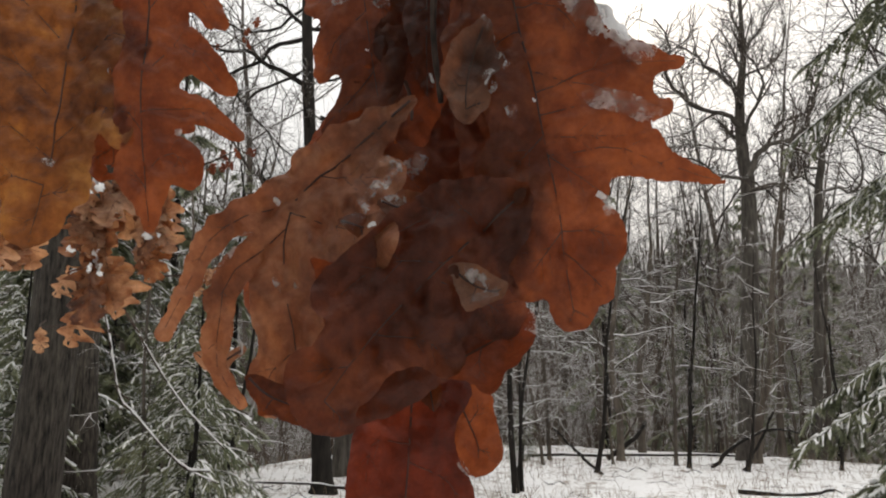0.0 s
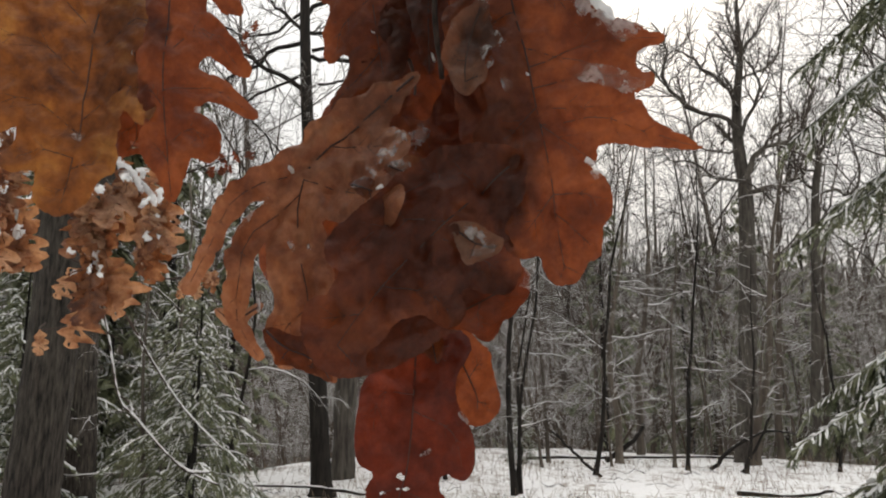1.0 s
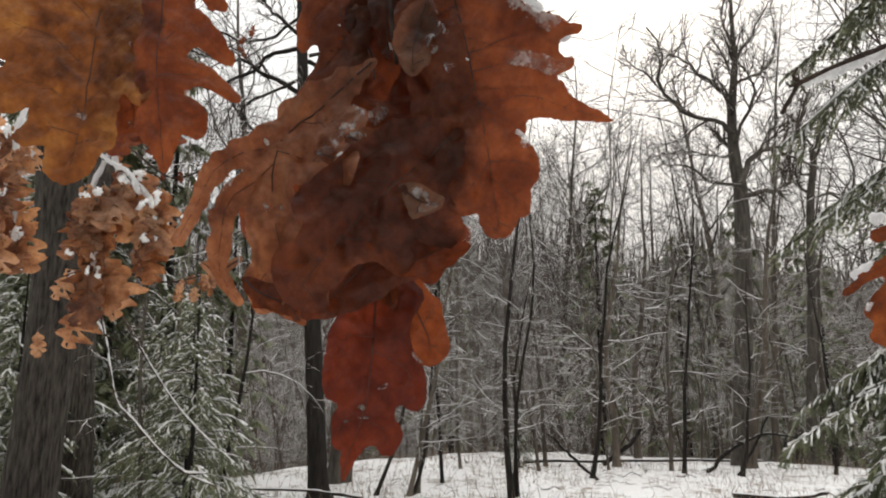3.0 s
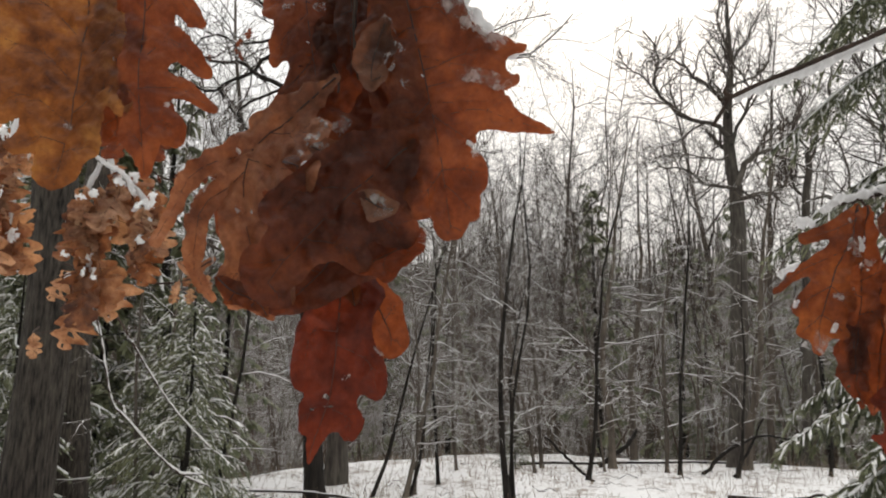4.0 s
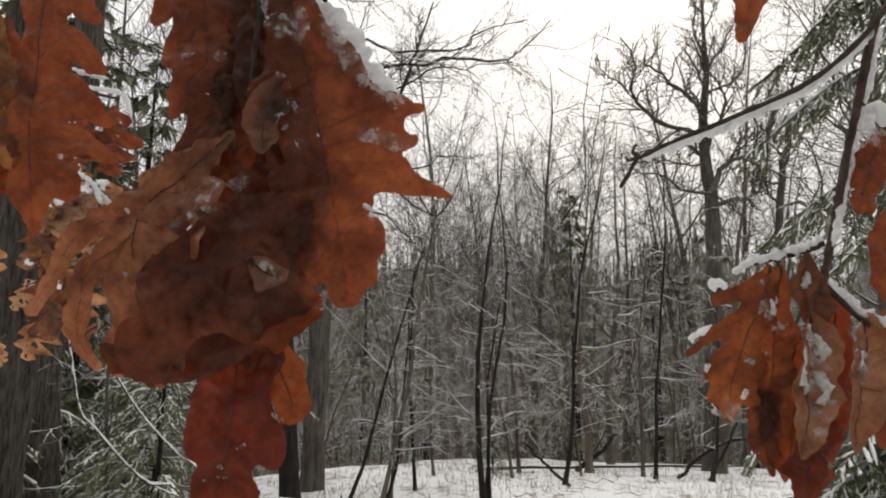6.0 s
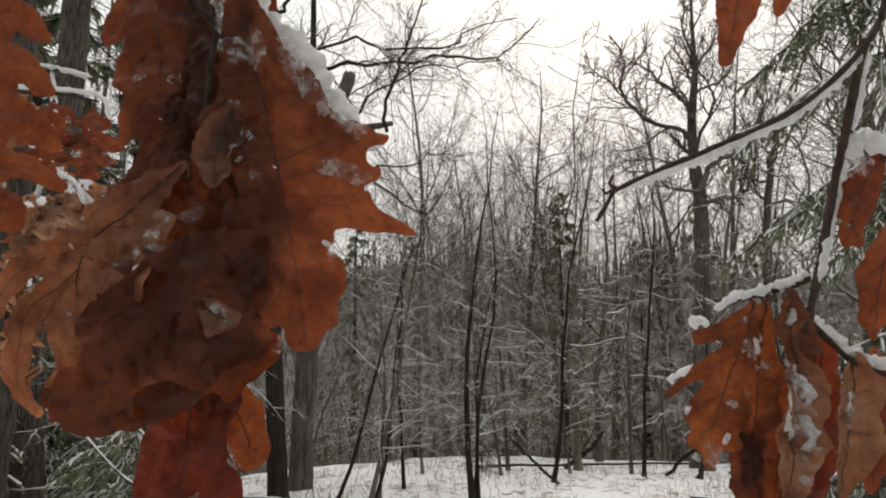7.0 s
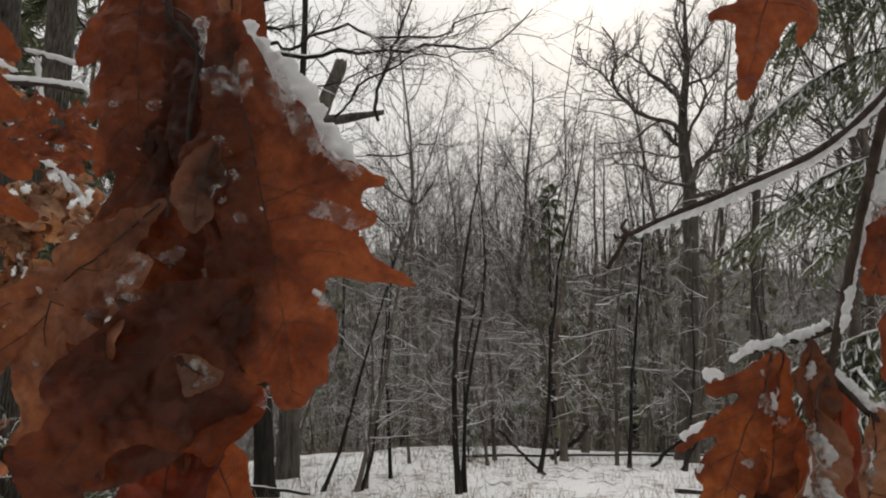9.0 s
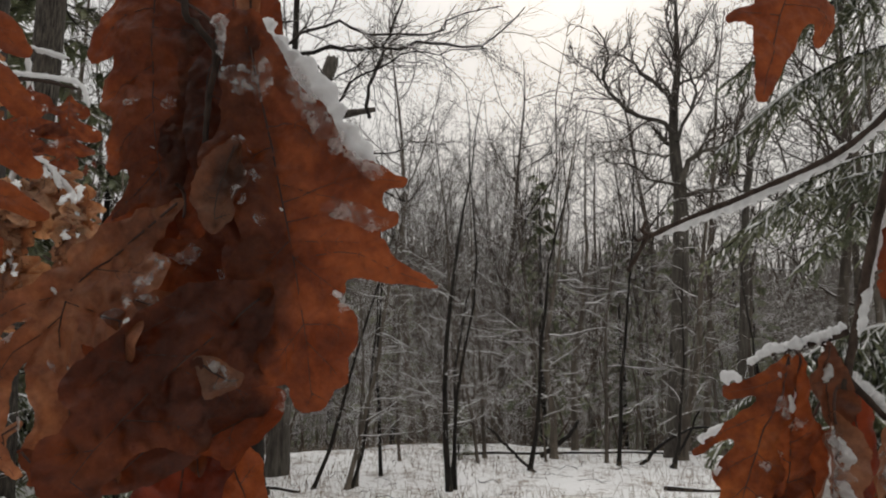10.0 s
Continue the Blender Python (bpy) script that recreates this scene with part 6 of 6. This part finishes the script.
# leaves in the hollow, the dark red one standing in for its shadow
lobed_leaf(R, 0.41, [(-19.5, -149.4, 2.8), (-20.3, -166.4, 10.2), (-23.6, -191.2, 11.9), (-28, -215.4, 10.2), (-32, -236.4, 3.4)], [(0.4, [(-31.6, -177.5)], 8.5, 5.1), (0.6, [(-14.9, -199.4)], 8.5, 4.5)], RUST_DEEP, 45, cup=5.0, curl=2.0, pucker=2.4)
lobed_leaf(R, 0.4, [(-10.1, -163.5, 2.2), (-11.8, -179.8, 9.4), (-16.3, -201.1, 11), (-21.5, -219.3, 7.2), (-24.5, -232, 1.7)], [(0.3, [(-1.9, -179.8)], 7.7, 3.9), (0.5, [(-7.3, -203.7)], 7.7, 4.4), (0.4, [(-22.2, -193.2)], 6.6, 3.3)], TAN, 46, cup=-6.0, curl=-2.0, pucker=3.0)
lobed_leaf(R, 0.415, [(-43.1, -172.1, 5.7), (-44.2, -202.5, 17.2), (-49.4, -229.4, 14.4), (-53.7, -247.7, 2.9)], [(0.5, [(-64, -216)], 11.5, 5.7), (0.5, [(-30, -221.5)], 11.5, 5.7)], RUST, 54, cup=3.0, curl=2.0, pucker=2.4)
lobed_leaf(R, 0.412, [(9.5, -160.6, 2.9), (9.9, -183.1, 11.4), (4.2, -207.7, 12.5), (-1.1, -229.1, 3.4)], [(0.5, [(19.7, -199.6)], 8.6, 4), (0.5, [(-7.4, -207.7)], 8.6, 4)], RUST, 60, cup=3.0, curl=2.0, pucker=2.4)
# leaf at the foot of the bunch
lobed_leaf(R, 0.4, [(-45.6, -213, 3), (-46.3, -230.6, 9.1), (-50.5, -247.9, 8.5), (-54.6, -264.9, 4.3), (-56.7, -273.3, 0.9)], [(0.45, [(-59.8, -242.2)], 7.3, 3), (0.5, [(-37.7, -245.1)], 7.9, 3.7), (0.75, [(-61.8, -262.1)], 4.9, 1.8)], RUST_DEEP, 47, cup=2.0, curl=2.0, pucker=2.4, web=2.0)
lobed_leaf(R, 0.405, [(-69.9, -197.9, 3.1), (-66.9, -216, 9.2), (-66.4, -233.7, 7.4), (-65.1, -245.4, 1.8)], [(0.5, [(-75.6, -227.8)], 6.2, 2.5), (0.5, [(-59.2, -230.8)], 5.5, 2.5)], RUST, 50, cup=4.0, curl=2.0, pucker=3.0, tears=6, tear_at=(0.2, 0.9), web=2.0)
melt(R, [(0.2272, 0.385, 1.6667), (0.2338, 0.385, 1.6551), (0.2359, 0.385, 1.6436)], 0.0034, 335, 0.5, SNOW_CAP)
melt(R, [(0.2201, 0.385, 1.6525), (0.2234, 0.385, 1.641), (0.2212, 0.385, 1.6285)], 0.0026, 336, 0.4, SNOW_CAP)
melt(R, [(0.2298, 0.385, 1.641), (0.2339, 0.385, 1.6335), (0.2308, 0.385, 1.6235)], 0.0029, 337, 0.5, SNOW_CAP)
melt(R, [(0.2163, 0.385, 1.6784), (0.2177, 0.385, 1.6693)], 0.0019, 338, 0.7, SNOW_CAP)
melt(R, [(0.2507, 0.385, 1.6615), (0.2515, 0.385, 1.6487)], 0.0019, 339, 0.6, SNOW_CAP)
melt(R, [(0.2212, 0.385, 1.6824), (0.2221, 0.385, 1.6766)], 0.0013, 340, 0.7, SNOW_CAP)
melt(R, [(0.2251, 0.385, 1.6335), (0.2265, 0.385, 1.6285)], 0.0019, 341, 0.5, SNOW_CAP)
melt(R, [(0.2632, 0.385, 1.6512), (0.2648, 0.385, 1.641)], 0.0026, 342, 0.4, SNOW_CAP)
melt(R, [(0.1832, 0.385, 1.6446), (0.1812, 0.385, 1.6395)], 0.0013, 343, 0.6, SNOW_CAP)
melt(R, [(0.1997, 0.385, 1.631), (0.1966, 0.385, 1.6255)], 0.0016, 344, 0.5, SNOW_CAP)
melt(R, [(0.22, 0.385, 1.668), (0.227, 0.384, 1.659), (0.229, 0.384, 1.647), (0.233, 0.383, 1.637)], 0.0055, 26)
melt(R, [(0.223, 0.382, 1.641), (0.231, 0.382, 1.631), (0.232, 0.381, 1.618)], 0.0050, 27)
melt(R, [(0.225, 0.38, 1.621), (0.234, 0.38, 1.615)], 0.0040, 28)
melt(R, [(0.254, 0.392, 1.656), (0.254, 0.392, 1.646), (0.249, 0.392, 1.638)], 0.0024, 29)
melt(R, [(0.257, 0.39, 1.652), (0.264, 0.389, 1.647), (0.267, 0.389, 1.632)], 0.0050, 30, 0.2)
melt(R, [(0.183, 0.394, 1.625), (0.19, 0.393, 1.621), (0.194, 0.393, 1.617)], 0.0060, 31, 0.2)
melt(R, [(0.209, 0.392, 1.671), (0.213, 0.392, 1.676), (0.215, 0.392, 1.667)], 0.0024, 32)
snow_along(R, [(0.184, 0.398, 1.685), (0.189, 0.398, 1.687), (0.194, 0.398, 1.685)], 0.0028, 0.0022, 33, (0, 0, 0), 30, 0.7, 1.0, 260)
snow_along(R, [(0.171, 0.397, 1.657), (0.176, 0.397, 1.66), (0.184, 0.398, 1.665)], 0.0028, 0.0010, 34, (0, 0, 0), 30, 0.8, 1.0, 260)
snow_along(R, [(0.235, 0.398, 1.684), (0.238, 0.398, 1.691), (0.242, 0.4, 1.694)], 0.0016, 0.0022, 35, (0, 0, 0), 30, 0.8, 1.0, 300)
for i, (p, s, q) in enumerate([((0.234, 0.388, 1.659), 0.0020, (0.6, 0.7, 1.4)), ((0.212, 0.393, 1.687), 0.0014, (0.7, 0.6, 1.5)), ((0.202, 0.392, 1.645), 0.0022, (1.5, 0.6, 0.9)), ((0.252, 0.39, 1.625), 0.0022, (0.8, 0.6, 1.3)), ((0.228, 0.385, 1.61), 0.0024, (1.2, 0.6, 0.8)), ((0.213, 0.392, 1.65), 0.0018, (1.2, 0.6, 0.8))]):
    clump(R, p, s, i + 60, q)
# single leaf above the fork
lobed_leaf(R, 0.388, [(-31.9, 102, 2.1), (-45.6, 67.5, 11.7), (-56.5, 37.6, 13.3), (-63.8, 11.9, 8), (-69.4, -7, 3.5)], [(0.3, [(-74, 56.7)], 10.7, 5.3), (0.5, [(-74.5, 39), (-82, 36.2)], 6.4, 2.4), (0.45, [(-32.4, 41.6), (-35, 26)], 11.7, 4.3), (0.35, [(-18.3, 61.8)], 10.7, 4.8)], RUST, 51, cup=1.0, curl=1.5, pucker=1.0)
# leaves beside the fork
lobed_leaf(R, 0.393, [(14.6, -58.3, 2.2), (2.6, -73.4, 9.2), (-5.2, -91, 9.2), (-10.5, -105.5, 2.7)], [(0.4, [(-11.6, -82.4)], 7.6, 3.2), (0.7, [(-3.8, -104.8)], 6.5, 2.7)], RUST, 52, cup=3.0, curl=2.0, pucker=2.0, tears=3, tear_at=(0.4, 0.8))
lobed_leaf(R, 0.391, [(15, -94, 2.2), (6.9, -114.1, 9.7), (1.2, -133.6, 10.2), (-3.2, -152.8, 2.7)], [(0.4, [(-3.3, -122.6)], 6.5, 3.2), (0.7, [(-6.5, -144.7)], 5.9, 2.7)], RUST, 53, cup=2.0, curl=2.0, pucker=2.0)
snow_along(R, [(0.278, 0.396, 1.773), (0.282, 0.394, 1.784), (0.291, 0.392, 1.781), (0.3, 0.392, 1.781)], 0.0045, 0.0062, 36, (0, 0, 0), 40, 0.6, 1.0, 200)
melt(R, [(0.27, 0.388, 1.761), (0.277, 0.386, 1.77), (0.287, 0.386, 1.768)], 0.006, 37)

# ---------- crisp leaf bunches on the oak's low limb ----------


def low_limb():
    L_ = thing("oak_limb", (-3.45, 6.15, 3.9), "low oak limb with snowy bunches of crisp leaves", "branch")
    rng = random.Random(8)
    ways = [
        ([(-3.45, 6.15, 3.9), (-2.9, 4.9, 3.75), (-2.3, 4.1, 3.55), (-1.95, 3.85, 3.42), (-1.70, 3.8, 3.34)], 0.03, 0.006),
        ([(-1.95, 3.85, 3.42), (-1.85, 3.8, 3.0), (-1.80, 3.8, 2.78), (-1.72, 3.8, 2.68)], 0.007, 0.004),
        ([(-1.84, 3.8, 2.9), (-1.93, 3.8, 2.65), (-1.91, 3.8, 2.45), (-1.87, 3.8, 2.2)], 0.005, 0.003),
        ([(-2.5, 4.3, 3.6), (-2.45, 3.95, 3.1), (-2.4, 3.9, 2.8), (-2.38, 3.9, 2.5)], 0.007, 0.004),
        ([(-1.72, 3.8, 2.72), (-1.62, 3.8, 2.62), (-1.58, 3.8, 2.45)], 0.004, 0.003),
        ([(-2.1, 3.95, 3.48), (-2.05, 3.7, 3.3), (-1.9, 3.6, 3.2)], 0.006, 0.003),
    ]
    for i, (w, r0, r1) in enumerate(ways):
        twig(L_, w, r0, r1, 70 + i, 30, 0.12)
        snow_along(L_, w[-3:] if i == 0 else w, max(r1, 0.007) * 2.3, max(r1, 0.007) * 2.0, 80 + i, (0, 0, max(r1, 0.006)), 40, 0.6, 1.0, 25)
    shapes = []
    for k in range(5):
        o = leaf(L_, (0, 0, 0), (0, 0, -0.13), (0.2, -1, 0.1), [ROUND, POINTED, WIDE, NARROW, ROUND][k], [POINTED, ROUND, NARROW, WIDE, ROUND][k], CRISP, 300 + k, detail=0.4,
                 cross=rng.choice([-1, 1]) * rng.uniform(1.5, 2.7), along=rng.uniform(-1.0, 1.0), twist=rng.uniform(-0.7, 0.7), ripple=0.14, holes=0.02)
        shapes.append(o)
    spots = []
    for w, n, spread in ((ways[2][0], 19, 0.04), (ways[3][0], 22, 0.06), (ways[4][0], 13, 0.04), (ways[1][0], 7, 0.05), (ways[5][0], 4, 0.05)):
        p = smooth_path(w, 20)
        for j in range(n):
            q = p[rng.randrange(5, 21)]
            spots.append((q[0] + rng.gauss(0, spread), q[1] + rng.gauss(0, spread), q[2] + rng.gauss(-0.02, 0.06)))
    base = L_.location
    for i, s in enumerate(spots):
        src = shapes[i % 5]
        m = Matrix.Translation(Vector(s) - base) @ Euler((rng.gauss(0, 0.22), rng.gauss(0, 0.22), rng.gauss(0, 0.8))).to_matrix().to_4x4() @ Matrix.Scale(rng.uniform(1.3, 2.6), 4) @ Matrix.Translation(base)
        c = copy_thing(src, m)
        if rng.random() < 0.75:
            clump(L_, (s[0], s[1] - 0.035, s[2] - rng.uniform(0, 0.1)), rng.uniform(0.018, 0.04), i + 200, (0.5, 0.8, 1.3) if i % 2 else (1.2, 0.8, 0.6), SNOW_BOUGH)
    for o in shapes:
        for ch in list(o.children):
            bpy.data.objects.remove(ch)
        bpy.data.objects.remove(o)
    # one dry leaf on a long thin shoot from the trunk
    S_ = thing("oak_shoot", (-3.3, 6.0, 2.1), "thin shoot with one pale dry leaf", "branch")
    twig(S_, [(-3.38, 6.1, 2.16), (-3.02, 5.4, 2.05), (-2.6, 5.2, 2.06), (-2.3, 5.1, 1.96)], 0.006, 0.003, 95, 20)
    leaf(S_, (-3.02, 5.38, 2.05), (-2.99, 5.36, 1.86), (0.3, -1, 0), NARROW, ROUND, CRISP, 96, (-3.02, 5.4, 2.05), detail=0.6, cross=2.4, along=0.5, ripple=0.1)


def bare_shoots():
    """Leafless shoots hanging from the near oak, lined with snow."""
    S_ = thing("bare_shoot", (-3.4, 6.3, 2.7), "bare drooping shoot lined with snow", "branch")
    for k, w in enumerate([[(-3.4, 6.3, 2.75), (-3.007, 6, 2.58), (-2.731, 5.8, 2.103), (-2.551, 5.7, 1.584), (-2.366, 5.6, 1.423), (-2.115, 5.6, 1.164), (-1.918, 5.6, 1.027), (-1.728, 5.6, 0.95)],
                           [(-3.007, 6, 2.58), (-2.697, 6, 2.235), (-2.408, 6, 1.807), (-2.156, 6, 1.477), (-1.821, 6, 1.156)], [(-2.551, 5.7, 1.584), (-2.434, 5.65, 1.524), (-2.399, 5.62, 1.463)], [(-2.115, 5.6, 1.164), (-1.926, 5.5, 1.053), (-1.764, 5.5, 1.047)]]):
        twig(S_, w, 0.012 if k < 2 else 0.006, 0.004, 400 + k, 40, 0.15)
        snow_along(S_, w[1:], 0.008, 0.006, 410 + k, (0, 0, 0.008), 50, 0.7, 1.0, 30)


def leafy_shoot(points, label, leaves, seed, mat):
    """A far oak shoot that has kept a few small dry leaves."""
    S_ = thing("oak_shoot", points[0], label, "branch")
    rng = random.Random(seed)
    twig(S_, points, 0.012, 0.005, seed, 24, 0.15)
    p = smooth_path(points, 20)
    for j in range(leaves):
        q = Vector(p[rng.randrange(4, 21)]) + Vector((rng.gauss(0, 0.07), rng.gauss(0, 0.1), rng.gauss(0, 0.05)))
        tip = q + Vector((rng.gauss(0, 0.05), rng.gauss(0, 0.03), -rng.uniform(0.09, 0.17)))
        leaf(S_, q, tip, (rng.gauss(0, 0.5), -1, rng.gauss(0, 0.3)), rng.choice([ROUND, NARROW, POINTED]), rng.choice([ROUND, NARROW]), mat, seed + 1 + j, q + Vector((0, 0, 0.03)), detail=0.3, cross=rng.uniform(-2, 2), along=rng.uniform(-0.8, 0.8), ripple=0.14)


low_limb()
bare_shoots()
leafy_shoot([(-3.686, 8, 4.384), (-3.21, 8, 4.019), (-2.894, 8, 4.052), (-2.584, 8, 4.184), (-2.336, 8, 4.303)], "shoot with a few dull russet leaves", 11, 500, RUST)
leafy_shoot([(-3.219, 7, 2.819), (-2.936, 7, 2.681), (-2.663, 7, 2.665), (-2.45, 7, 2.709), (-2.236, 7, 2.764)], "thin shoot with pale tan leaves", 10, 540, CRISP)
leafy_shoot([(-3.524, 9, 6.205), (-3.137, 9, 5.966), (-2.851, 9, 6.124), (-2.488, 9, 6.283)], "shoot with a few dull russet leaves", 5, 570, RUST)
